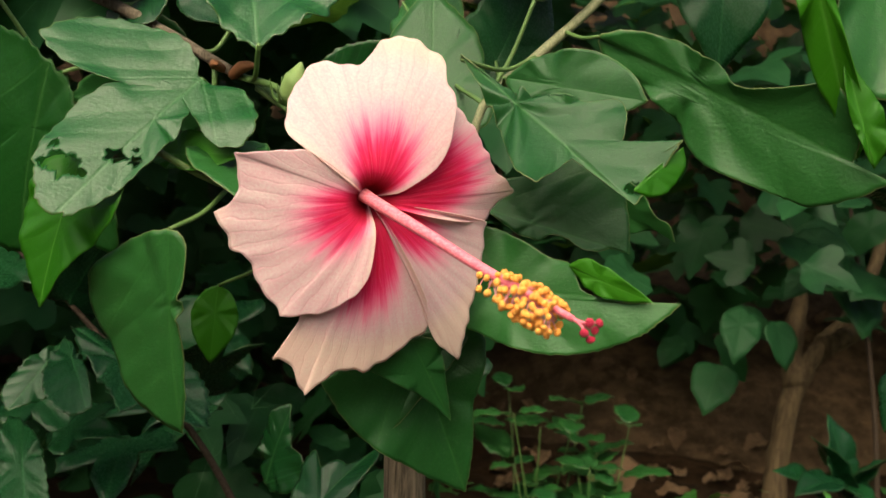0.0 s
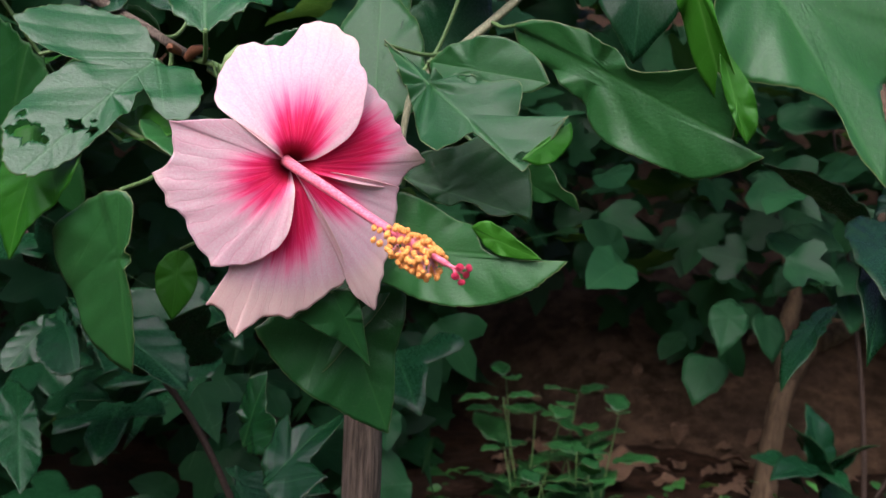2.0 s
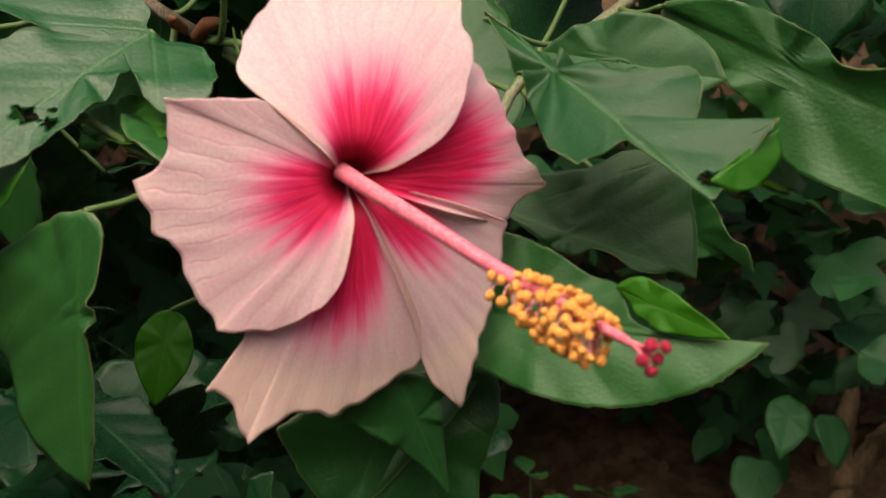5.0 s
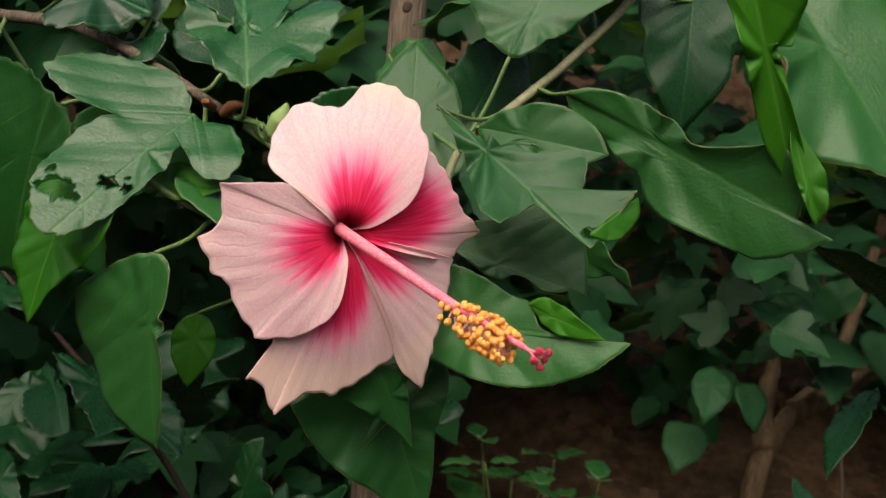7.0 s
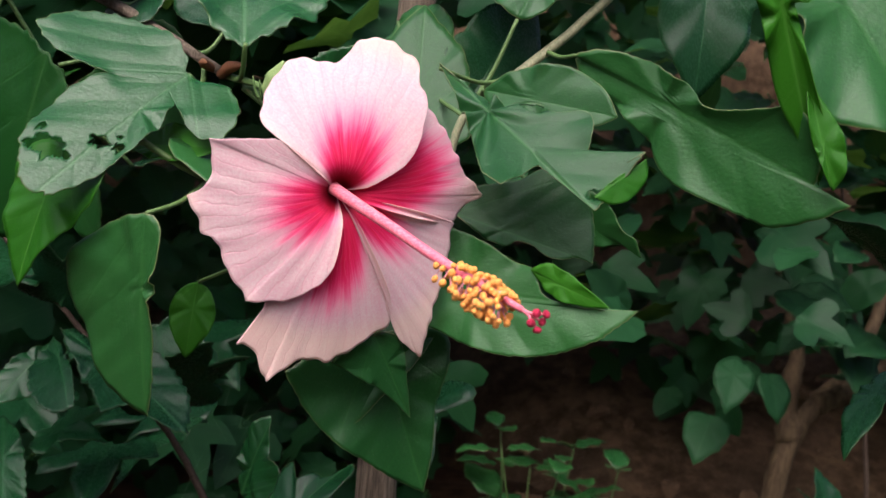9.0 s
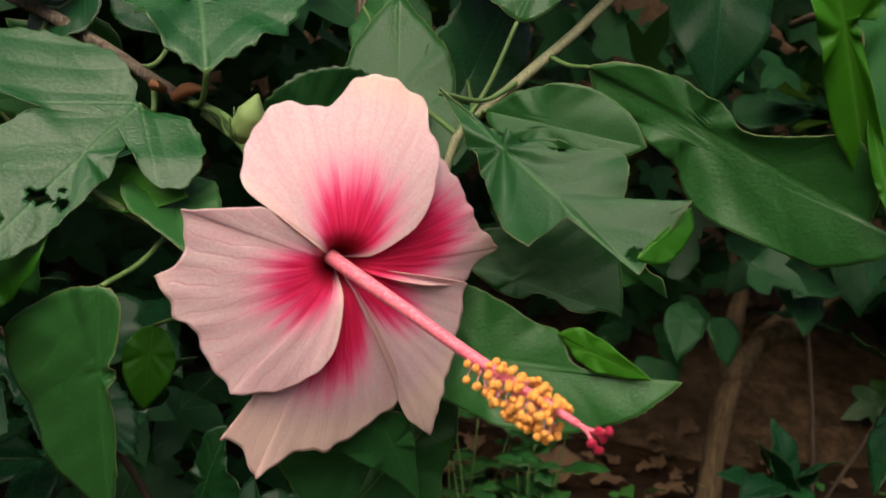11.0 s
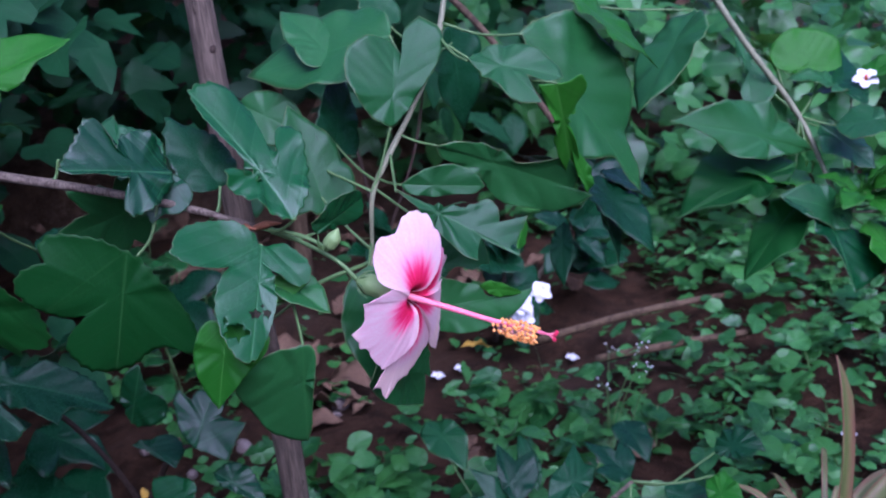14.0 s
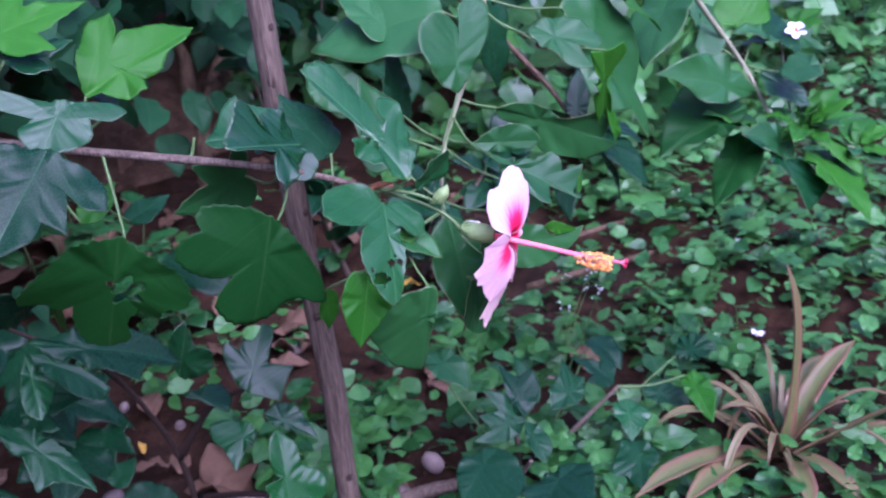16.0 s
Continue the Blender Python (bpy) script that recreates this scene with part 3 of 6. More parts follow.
    for k in range(5):
        g = k * 2 * math.pi / 5 + 0.4
        way = math.cos(g) * a + math.sin(g) * b
        end = tipc + d * (0.0068 + 0.0012 * (k % 2)) + way * 0.0030
        part("style_branch", tube([tipc - d * 0.001, tipc + d * 0.0035 + way * 0.0006, end], [0.0006, 0.0005, 0.0005], 6), COLUMN, column)
        part("stigma_pad", ball(end, 0.00150, unit(way + 0.8 * d), 0.75, 10), STIGMA, column, "velvety red stigma pad")
    c0, c1 = np.array((-0.021, 0.025, 0.4600)), BASE + 0.003 * AXIS
    part("calyx", tube([c0, 0.7 * c0 + 0.3 * c1, 0.3 * c0 + 0.7 * c1, c1], [0.0030, 0.0074, 0.0078, 0.0060], 14), CALYX, root, "pale green calyx")
    for k in range(7):
        g = k * 2 * math.pi / 7
        way = math.cos(g) * a + math.sin(g) * b
        st = c0 + 0.002 * way
        part("bract", tube([st, st + 0.005 * way + 0.003 * AXIS, st + 0.008 * way + 0.009 * AXIS], [0.0009, 0.0008, 0.0002], 6), STEM, root)
    part("flower_stalk", tube([c0, (-0.030, 0.038, 0.476), (-0.045, 0.069, 0.490), (-0.055, 0.078, 0.497)], [0.0019, 0.0015, 0.0015, 0.0017], 8), STEM, root, "thin green flower stalk")


flower()


# ---------------------------------------------------------------- hibiscus branch that carries the flower
def stalk(parent, a, b, r=0.0011, sag=0.006, material=None):
    a, b = np.asarray(a, float), np.asarray(b, float)
    mid = 0.5 * (a + b) + np.array((0.3, 0.4, -1.0)) * (sag + 0.10 * np.linalg.norm(b - a))
    return part("leaf_stalk", tube([a, mid, b], [r * 1.15, r, r * 0.9], 6), material or STEM, parent)


def hibiscus_branch():
    root = thing("hibiscus_branch", "brown hibiscus twig with glossy toothed lobed leaves", "branch", at=(-0.21, 0.23, 0.565))
    part("twig", tube([(-0.34, 0.34, 0.60), (-0.235, 0.225, 0.566), (-0.147, 0.115, 0.541), (-0.100, 0.095, 0.520), (-0.063, 0.079, 0.500)], [0.0038, 0.0034, 0.0030, 0.0026, 0.0022], 10, True, 0.10, 3), TWIG, root, "rough grey-brown twig")
    part("bud_stalk", tube([(-0.063, 0.079, 0.500), (-0.045, 0.055, 0.494), (-0.036, 0.036, 0.487)], [0.0016, 0.0014, 0.0015], 8), STEM, root)
    bud = part("flower_bud", tube([(-0.036, 0.037, 0.485), (-0.034, 0.033, 0.489), (-0.032, 0.029, 0.494), (-0.030, 0.026, 0.500)], [0.002, 0.0052, 0.0048, 0.0006], 12), CALYX, root, "closed pale green bud")
    for k in range(6):
        g = k * math.pi / 3
        w = np.array([math.cos(g), math.sin(g) * 0.8, 0.3 * math.sin(g)])
        st = np.array([-0.036, 0.037, 0.485])
        part("bract", tube([st, st + 0.005 * w + (0, -0.001, 0.002), st + 0.008 * w + (0.001, -0.004, 0.009)], [0.0008, 0.0007, 0.0002], 5), STEM, bud)
    part("dry_bract", tube([(-0.066, 0.078, 0.500), (-0.060, 0.070, 0.503), (-0.052, 0.063, 0.503)], [0.0022, 0.0028, 0.0005], 6), BRACT, root, "dry brown leaf bud")
    part("dry_bract", tube([(-0.070, 0.082, 0.503), (-0.073, 0.074, 0.504), (-0.070, 0.066, 0.503)], [0.0018, 0.0024, 0.0005], 6), BRACT, root, "dry brown leaf bud")
    cut_leaf(root, (-0.0738, 0.0539, 0.4952), (-0.1161, 0.0086, 0.4374), (-0.0480, 0.0474, 0.4813), [(0, 0), (-0.08, -0.08), (-0.14, -0.28), (-0.07, -0.5), (0.07, -0.68), (0.29, -0.73), (0.35, -0.56), (0.3, -0.3), (0.14, -0.16), (0.37, -0.31), (0.59, -0.33), (0.82, -0.27), (0.99, -0.11), (1.0, 0.0), (0.89, 0.08), (0.67, 0.14), (0.39, 0.15), (0.15, 0.08), (0.24, 0.17), (0.29, 0.32), (0.22, 0.42), (0.1, 0.41), (-0.01, 0.32), (-0.07, 0.18)],
             HIB, "eaten three-lobed leaf with holes and pale scars", 0.05, 46, [(0.78, -0.14, 0.095, 0.055, -70), (0.72, -0.24, 0.022, 0.022, 0), (0.60, 0.00, 0.045, 0.030, -60), (0.57, 0.09, 0.03, 0.025, 60), (0.52, 0.05, 0.014, 0.012, 0)], 240, 46, (0.12, -0.04), ((0, 0, 0.95, -0.04), (0, 0, 0.2, -0.66), (0, 0, 0.18, 0.38)), 2, fold=0.05, arch=0.02, wave=0.02, quilt=0.0040)
    cut_leaf(root, (-0.0498, 0.0457, 0.5089), (-0.0759, 0.1262, 0.5926), (-0.0788, 0.0386, 0.5066), [(0, 0), (0.05, 0.09), (0.15, 0.17), (0.29, 0.23), (0.41, 0.23), (0.42, 0.15), (0.28, 0.06), (0.47, 0.04), (0.63, 0.06), (0.82, 0.06), (1.0, -0.0), (1.01, -0.09), (0.93, -0.2), (0.72, -0.26), (0.58, -0.19), (0.39, -0.17), (0.54, -0.29), (0.54, -0.37), (0.41, -0.38), (0.18, -0.27), (0.05, -0.12)],
             HIB, "glossy three-lobed leaf", 0.06, 44, (), 220, 16, (0.27, -0.08), ((0, 0, 0.96, -0.08), (0, 0, 0.38, 0.19), (0, 0, 0.48, -0.33)), 5, fold=0.05, arch=0.03, wave=0.03, quilt=0.0060)
    cut_leaf(root, (-0.0286, 0.0623, 0.4893), (0.0134, 0.0621, 0.5040), (-0.0379, 0.0510, 0.5155), [(0, 0), (0.02, 0.26), (0.35, 0.42), (0.76, 0.39), (0.99, 0.15), (0.99, -0.1), (0.75, -0.3), (0.36, -0.17)], HIB, "", 0.06, 26, (), 120, 9, None, ((0, 0, 0.94, 0.03),), 6, fold=0.08, wave=0.03, quilt=0.0060)
    cut_leaf(root, (-0.1079, 0.1001, 0.5459), (-0.1827, 0.0856, 0.5694), (-0.1124, 0.0836, 0.5213), [(0, 0), (0.04, -0.25), (0.2, -0.38), (0.4, -0.34), (0.52, -0.19), (0.61, -0.4), (0.74, -0.43), (0.87, -0.23), (1.01, -0.02), (0.93, 0.04), (0.69, 0.04), (0.45, 0.1), (0.53, 0.33), (0.48, 0.42), (0.25, 0.33), (0.07, 0.17)],
             HIB, "glossy lobed leaf with a pale sheen", 0.07, 40, (), 190, 14, (0.36, -0.08), ((0, 0, 0.95, -0.03), (0, 0, 0.44, 0.36), (0, 0, 0.30, -0.34)), 7, fold=0.04, arch=0.03, wave=0.035, quilt=0.0060)
    leaf(root, (-0.072, 0.108, 0.527), (-0.090, 0.145, 0.577), (-0.115, 0.118, 0.545), BROAD, DARK, "", 0.06, 24, 8)
    cut_leaf(root, (-0.2241, 0.1857, 0.6079), (-0.1317, 0.1732, 0.6352), (-0.2263, 0.2094, 0.6262), [(0.0, 0.0), (0.1, 0.24), (0.24, 0.39), (0.4, 0.5), (0.57, 0.45), (0.52, 0.31), (0.42, 0.22), (0.58, 0.27), (0.86, 0.18), (1.0, 0.0), (0.88, -0.07), (0.7, -0.09), (0.56, -0.17), (0.42, -0.14), (0.37, -0.26), (0.21, -0.22), (0.08, -0.09)],
             LIME, "bright green young lobed leaf", 0.03, 40, (), 170, 12, (0.28, 0.14), ((0, 0, 0.94, 0.01), (0, 0, 0.47, 0.45)), 9, fold=0.05, wave=0.03, quilt=0.005)
    cut_leaf(root, (-0.2653, 0.1377, 0.6214), (-0.3002, 0.1197, 0.5936), (-0.2456, 0.1187, 0.6091), [(0, 0), (0.13, -0.35), (0.18, -0.86), (0.44, -0.77), (0.43, -0.29), (0.68, -0.4), (0.87, -0.25), (1.0, 0.0), (0.86, 0.18), (0.74, 0.38), (0.45, 0.54), (0.18, 0.41), (0.15, 0.72), (-0.05, 0.86), (-0.16, 0.63), (-0.1, 0.34)],
             HIB, "glossy three-lobed leaf", 0.06, 44, (), 180, 12, (0.3, 0.02), ((0, 0, 0.92, 0), (0, 0, 0.28, -0.75), (0, 0, 0.02, 0.75)), 10, fold=0.05, wave=0.03, quilt=0.0060)
    cut_leaf(root, (-0.2987, 0.1074, 0.6024), (-0.3662, 0.0768, 0.5589), (-0.2806, 0.0887, 0.5874), [(0, 0), (0.06, -0.2), (0.24, -0.37), (0.8, -0.24), (1.0, 0), (0.8, 0.19), (0.6, 0.2), (0.61, 0.39), (0.32, 0.27), (0.4, 0.43), (0.35, 0.58), (0.16, 0.5), (0.04, 0.35), (0.03, 0.16)],
             DARK, "large glossy leaf with whitish spots", 0.05, 44, (), 180, 12, (0.22, 0.05), ((0, 0, 0.94, 0), (0, 0, 0.34, 0.48)), 11, fold=0.05, wave=0.03, quilt=0.0060)
    leaf(root, (-0.278, 0.180, 0.647), (-0.232, 0.166, 0.651), (-0.237, 0.194, 0.664), TRI, HIB, "", 0.06, 26, 12)
    leaf(root, (-0.280, 0.190, 0.662), (-0.217, 0.164, 0.675), (-0.228, 0.198, 0.688), TRI, LIME, "bright green young lobed leaf", 0.06, 26, 13)
    leaf(root, (-0.183, 0.216, 0.586), (-0.205, 0.230, 0.624), (-0.171, 0.256, 0.621), TRI, DARK, "", 0.06, 22, 14)
    cut_leaf(root, (-0.1086, 0.1060, 0.5459), (-0.1598, 0.1435, 0.5589), (-0.1260, 0.0881, 0.5292), [(0.0, 0.01), (0.12, -0.38), (0.31, -0.52), (0.58, -0.51), (0.67, -0.63), (0.81, -0.5), (0.94, -0.15), (1.03, 0.03), (0.87, 0.14), (0.52, 0.09), (0.43, 0.21), (0.2, 0.16)],
             HIB, "pale shining lobed leaf", 0.05, 34, (), 150, 12, seed=15, fold=0.05, arch=0.06, wave=0.03, quilt=0.005)
    cut_leaf(root, (-0.1067, 0.1084, 0.5449), (-0.1282, 0.1004, 0.5157), (-0.0855, 0.0900, 0.5343), [(-0.01, -0.0), (0.03, 0.3), (0.28, 0.57), (0.66, 0.46), (0.79, 0.14), (1.0, -0.0), (0.64, -0.26), (0.2, -0.2)],
             HIB, "", 0.05, 26, (), 110, 10, seed=21, fold=0.05, arch=0.04, wave=0.03, quilt=0.005)
    cut_leaf(root, (-0.2369, 0.1614, 0.5080), (-0.2400, 0.2107, 0.4066), (-0.2145, 0.1437, 0.4988), [(0.0, 0.0), (0.06, -0.21), (0.21, -0.36), (0.43, -0.52), (0.63, -0.63), (0.74, -0.61), (0.69, -0.48), (0.72, -0.35), (0.63, -0.26), (0.79, -0.26), (0.97, -0.17), (1.0, 0.0), (0.92, 0.14), (0.76, 0.1), (0.63, 0.18), (0.7, 0.32), (0.58, 0.35), (0.54, 0.48), (0.4, 0.51), (0.28, 0.43), (0.16, 0.29), (0.09, 0.19), (0.04, 0.07)],
             SHADE, "large drooping lobed leaf with an oval hole", 0.055, 44, [(0.42, 0.08, 0.11, 0.11, 0)], 230, 40, (0.4, 0.0), ((0, 0, 0.94, -0.01), (0, 0, 0.68, -0.6), (0, 0, 0.42, 0.49)), 16, fold=-0.04, arch=0.04, wave=0.02, quilt=0.003)
    cut_leaf(root, (-0.1493, 0.0956, 0.5059), (-0.1685, 0.1150, 0.4173), (-0.1225, 0.0849, 0.4978), [(0.0, 0.0), (-0.07, -0.23), (-0.06, -0.52), (0.05, -0.6), (0.13, -0.55), (0.22, -0.71), (0.37, -0.74), (0.49, -0.62), (0.57, -0.41), (0.54, -0.25), (0.7, -0.35), (0.85, -0.35), (0.98, -0.2), (1.0, 0.0), (0.93, 0.14), (0.82, 0.22), (0.75, 0.36), (0.8, 0.52), (0.78, 0.61), (0.56, 0.53), (0.3, 0.34), (0.12, 0.17)],
             SHADE, "large drooping lobed leaf", 0.055, 44, (), 220, 14, (0.35, -0.06), ((0, 0, 0.97, -0.01), (0, 0, 0.37, -0.68), (0, 0, 0.72, 0.56)), 17, fold=-0.04, arch=0.04, wave=0.02, quilt=0.003)
    leaf(root, (-0.110, 0.174, 0.511), (-0.175, 0.187, 0.497), (-0.154, 0.193, 0.466), PALM, VINE, "", 0.06, 30, 18)
    leaf(root, (-0.161, 0.280, 0.469), (-0.119, 0.275, 0.480), (-0.110, 0.301, 0.489), BROAD, DARK, "", 0.06, 22, 19)
    leaf(root, (-0.224, 0.239, 0.499), (-0.185, 0.242, 0.521), (-0.197, 0.256, 0.524), OVATE, LIME, "", 0.06, 26, 20)
    for a, b in (((-0.075, 0.084, 0.505), (-0.0738, 0.0539, 0.4952)), ((-0.063, 0.079, 0.500), (-0.0498, 0.0457, 0.5089)), ((-0.055, 0.075, 0.495), (-0.0286, 0.0623, 0.4893)),
                 ((-0.125, 0.105, 0.533), (-0.1079, 0.1001, 0.5459)), ((-0.090, 0.090, 0.512), (-0.072, 0.108, 0.527)), ((-0.230, 0.215, 0.565), (-0.2235, 0.1852, 0.6077)),
                 ((-0.240, 0.228, 0.567), (-0.2653, 0.1377, 0.6214)), ((-0.250, 0.240, 0.570), (-0.2987, 0.1074, 0.6024)), ((-0.300, 0.29, 0.585), (-0.278, 0.180, 0.647)),
                 ((-0.31, 0.30, 0.59), (-0.280, 0.190, 0.662)), ((-0.25, 0.24, 0.57), (-0.183, 0.216, 0.586)), ((-0.175, 0.150, 0.549), (-0.164, 0.151, 0.563)),
                 ((-0.215, 0.198, 0.560), (-0.234, 0.159, 0.507)), ((-0.120, 0.102, 0.530), (-0.144, 0.094, 0.500)), ((-0.120, 0.102, 0.530), (-0.110, 0.174, 0.511)),
                 ((-0.235, 0.225, 0.566), (-0.161, 0.280, 0.469)), ((-0.25, 0.24, 0.57), (-0.224, 0.239, 0.499))):
        stalk(root, a, b, 0.0012, 0.003)


hibiscus_branch()


# ---------------------------------------------------------------- vine with smooth broad leaves
def vine():
    root = thing("climbing_vine", "climbing vine with broad smooth green leaves, some eaten", "vine", at=(0.042, 0.094, 0.493))
    part("stem", tube([(0.014, 0.075, 0.395), (0.026, 0.090, 0.42), (0.036, 0.098, 0.45), (0.042, 0.096, 0.493), (0.066, 0.103, 0.518), (0.093, 0.108, 0.545), (0.125, 0.112, 0.585), (0.15, 0.12, 0.64), (0.19, 0.14, 0.72)], [0.0007, 0.0009, 0.0013, 0.0020, 0.0024, 0.0022, 0.0022, 0.002, 0.002], 10, True, 0.06, 5), VSTEM, root, "pale brownish green stem")
    cut_leaf(root, (0.0312, 0.0459, 0.5066), (0.0932, -0.0097, 0.4517), (0.0543, 0.0548, 0.5236), [(0, 0), (0.18, -0.05), (0.41, -0.13), (0.62, -0.23), (0.73, -0.22), (0.71, -0.15), (0.69, -0.02), (0.81, -0.01), (1.0, 0), (0.96, 0.12), (0.93, 0.3), (0.9, 0.2), (0.8, 0.1), (0.71, 0.23), (0.62, 0.27), (0.54, 0.18), (0.46, 0.16), (0.36, 0.08), (0.16, 0.01)],
             VINE, "chewed leaf with ragged edges and small holes", 0.0, 40, [(0.935, 0.045, 0.022, 0.026, 0), (0.47, 0.135, 0.05, 0.018, 35), (0.72, -0.09, 0.03, 0.012, 60)], 220, 40, (0.6, 0.02), ((0.02, 0, 0.62, 0.03), (0.3, 0.0, 0.68, -0.16)), 21, fold=0.05, arch=0.0, wave=0.03, quilt=0.007)
    cut_leaf(root, (0.0930, -0.0060, 0.4560), (0.1125, 0.0056, 0.4729), (0.1160, 0.0050, 0.4480), [(0, 0), (0.4, -0.04), (1.0, 0.0), (0.80, 0.22), (0.45, 0.30), (0.15, 0.2)], LIME, "lifted corner of the chewed leaf", 0.0, 40, (), 60, 6, None, (), 48, fold=0.1)
    cut_leaf(root, (0.0889, 0.0726, 0.5228), (0.1956, 0.0218, 0.4641), (0.0976, 0.0607, 0.5489), [(0, 0), (0.05, -0.06), (0.17, -0.08), (0.32, -0.12), (0.46, -0.2), (0.6, -0.2), (0.76, -0.19), (0.84, -0.17), (0.94, -0.08), (1.0, 0), (0.88, 0.0), (0.86, 0.09), (0.8, 0.16), (0.72, 0.19), (0.66, 0.15), (0.49, 0.06), (0.37, 0.09), (0.2, 0.09), (0.08, 0.06)],
             VINE, "long leaf with a lifted edge", 0.0, 40, (), 180, 16, (0.55, -0.04), ((0.02, 0, 0.55, -0.03), (0.55, -0.03, 0.97, -0.01)), 22, fold=0.10, arch=-0.02, wave=0.02, quilt=0.005)
    cut_leaf(root, (0.1870, 0.0170, 0.4690), (0.1735, 0.0190, 0.5110), (0.1990, 0.0140, 0.4900), [(0, 0), (0.15, 0.14), (0.45, 0.18), (0.75, 0.10), (1.0, 0), (0.75, -0.06), (0.5, -0.08), (0.2, -0.05)], LIME, "pale lifted edge of the long leaf", 0.0, 40, (), 70, 7, None, (), 53, fold=0.15, wave=0.03)
    cut_leaf(root, (0.0214, 0.0444, 0.4168), (0.1151, 0.0069, 0.4157), (0.0230, 0.0476, 0.4465), [(0, 0), (0.03, 0.15), (0.19, 0.24), (0.37, 0.2), (0.49, 0.14), (0.59, 0.11), (0.64, 0.02), (0.76, -0.01), (0.87, -0.01), (1.0, 0), (0.88, -0.12), (0.71, -0.2), (0.53, -0.23), (0.36, -0.21), (0.23, -0.17), (0.07, -0.12)],
             VINE, "wide leaf with a folded upper edge", 0.0, 40, (), 170, 16, (0.45, -0.02), ((0.02, 0.08, 0.55, 0.0), (0.55, 0.0, 0.97, -0.02)), 23, fold=0.06, arch=0.03, wave=0.015, quilt=0.005)
    cut_leaf(root, (0.0745, 0.0180, 0.4275), (0.1040, 0.0050, 0.4160), (0.0860, 0.0100, 0.4400), [(0, 0), (0.15, 0.16), (0.45, 0.16), (0.78, 0.08), (1.0, 0.0), (0.7, -0.12), (0.35, -0.16)], LIME, "pale underside of a folded leaf edge", 0.0, 40, (), 70, 7, None, (), 48, fold=0.05, wave=0.02)
    cut_leaf(root, (0.0428, 0.0473, 0.4476), (0.1003, 0.0369, 0.4325), (0.0512, 0.0530, 0.4758), [(0, 0), (0.02, 0.18), (0.3, 0.35), (0.49, 0.51), (0.75, 0.51), (0.88, 0.32), (0.95, 0.17), (1.0, 0.0), (0.89, 0), (0.8, -0.05), (0.7, -0.07), (0.58, -0.03), (0.48, -0.04), (0.4, -0.1), (0.25, -0.09)],
             VINE, "notched leaf behind the flower", 0.0, 40, (), 150, 12, (0.5, 0.18), ((0.0, 0.05, 0.62, 0.22), (0.62, 0.22, 0.97, 0.02)), 24, fold=0.05, wave=0.02, quilt=0.005)
    cut_leaf(root, (0.0498, 0.0673, 0.5031), (0.1052, 0.0400, 0.4925), (0.0550, 0.0665, 0.5326), [(0, 0), (0.2, 0.16), (0.44, 0.25), (0.65, 0.25), (0.88, 0.15), (1.0, 0), (0.87, -0.09), (0.66, -0.10), (0.41, -0.13), (0.1, -0.1)], VINE, "", 0.0, 40, (), 120, 10, None, ((0, 0, 0.9, 0.05),), 49, fold=0.08, wave=0.02)
    cut_leaf(root, (0.0900, 0.0695, 0.4550), (0.1242, 0.0659, 0.4370), (0.1046, 0.0549, 0.4767), [(0, 0), (0.07, 0.33), (0.34, 0.37), (0.68, 0.18), (0.84, 0.17), (1.0, 0), (0.79, 0.04), (0.44, -0.17)], VINE, "", 0.0, 40, (), 90, 8, None, ((0, 0.1, 0.95, 0.04),), 25, fold=0.08)
    cut_leaf(root, (0.0155, 0.0502, 0.3955), (0.0409, 0.0639, 0.3290), (0.0426, 0.0560, 0.4071), [(0, 0), (-0.03, -0.29), (0.03, -0.56), (0.26, -0.52), (0.48, -0.43), (0.71, -0.26), (0.84, -0.16), (1.0, 0.0), (0.77, 0.11), (0.53, 0.2), (0.17, 0.39), (0.04, 0.26)], VINE, "hanging heart-shaped leaf", 0.0, 40, (), 140, 12, (0.4, -0.08), ((0, 0, 0.96, 0),), 26, fold=0.14, wave=0.02, quilt=0.005)
    cut_leaf(root, (0.0165, 0.0205, 0.3968), (0.0330, 0.0363, 0.3641), (0.0427, 0.0231, 0.4112), [(0, 0), (0.02, -0.28), (0.09, -0.49), (0.33, -0.32), (0.53, -0.19), (0.78, -0.07), (1.0, 0.0), (0.66, 0.1), (0.3, 0.2), (0.08, 0.18)], VINE, "", 0.0, 40, (), 110, 9, (0.35, -0.06), ((0, 0, 0.95, 0),), 27, fold=0.03, wave=0.02)
    cut_leaf(root, (-0.0747, 0.0150, 0.4348), (-0.0724, 0.0362, 0.3538), (-0.0510, -0.0020, 0.4300), [(0, 0), (0.05, -0.18), (0.15, -0.36), (0.28, -0.51), (0.43, -0.55), (0.58, -0.49), (0.75, -0.38), (0.89, -0.27), (0.96, -0.11), (1.0, 0.0), (0.82, 0.04), (0.64, 0.05), (0.35, 0.08), (0.12, 0.1), (0.03, 0.07)], VINE, "hanging narrow leaf with lifted edges", 0.0, 40, (), 140, 12, (0.45, -0.2), ((0.0, 0.0, 0.5, -0.24), (0.5, -0.24, 0.97, -0.03)), 28, fold=0.05, arch=0.03, wave=0.02, quilt=0.005)
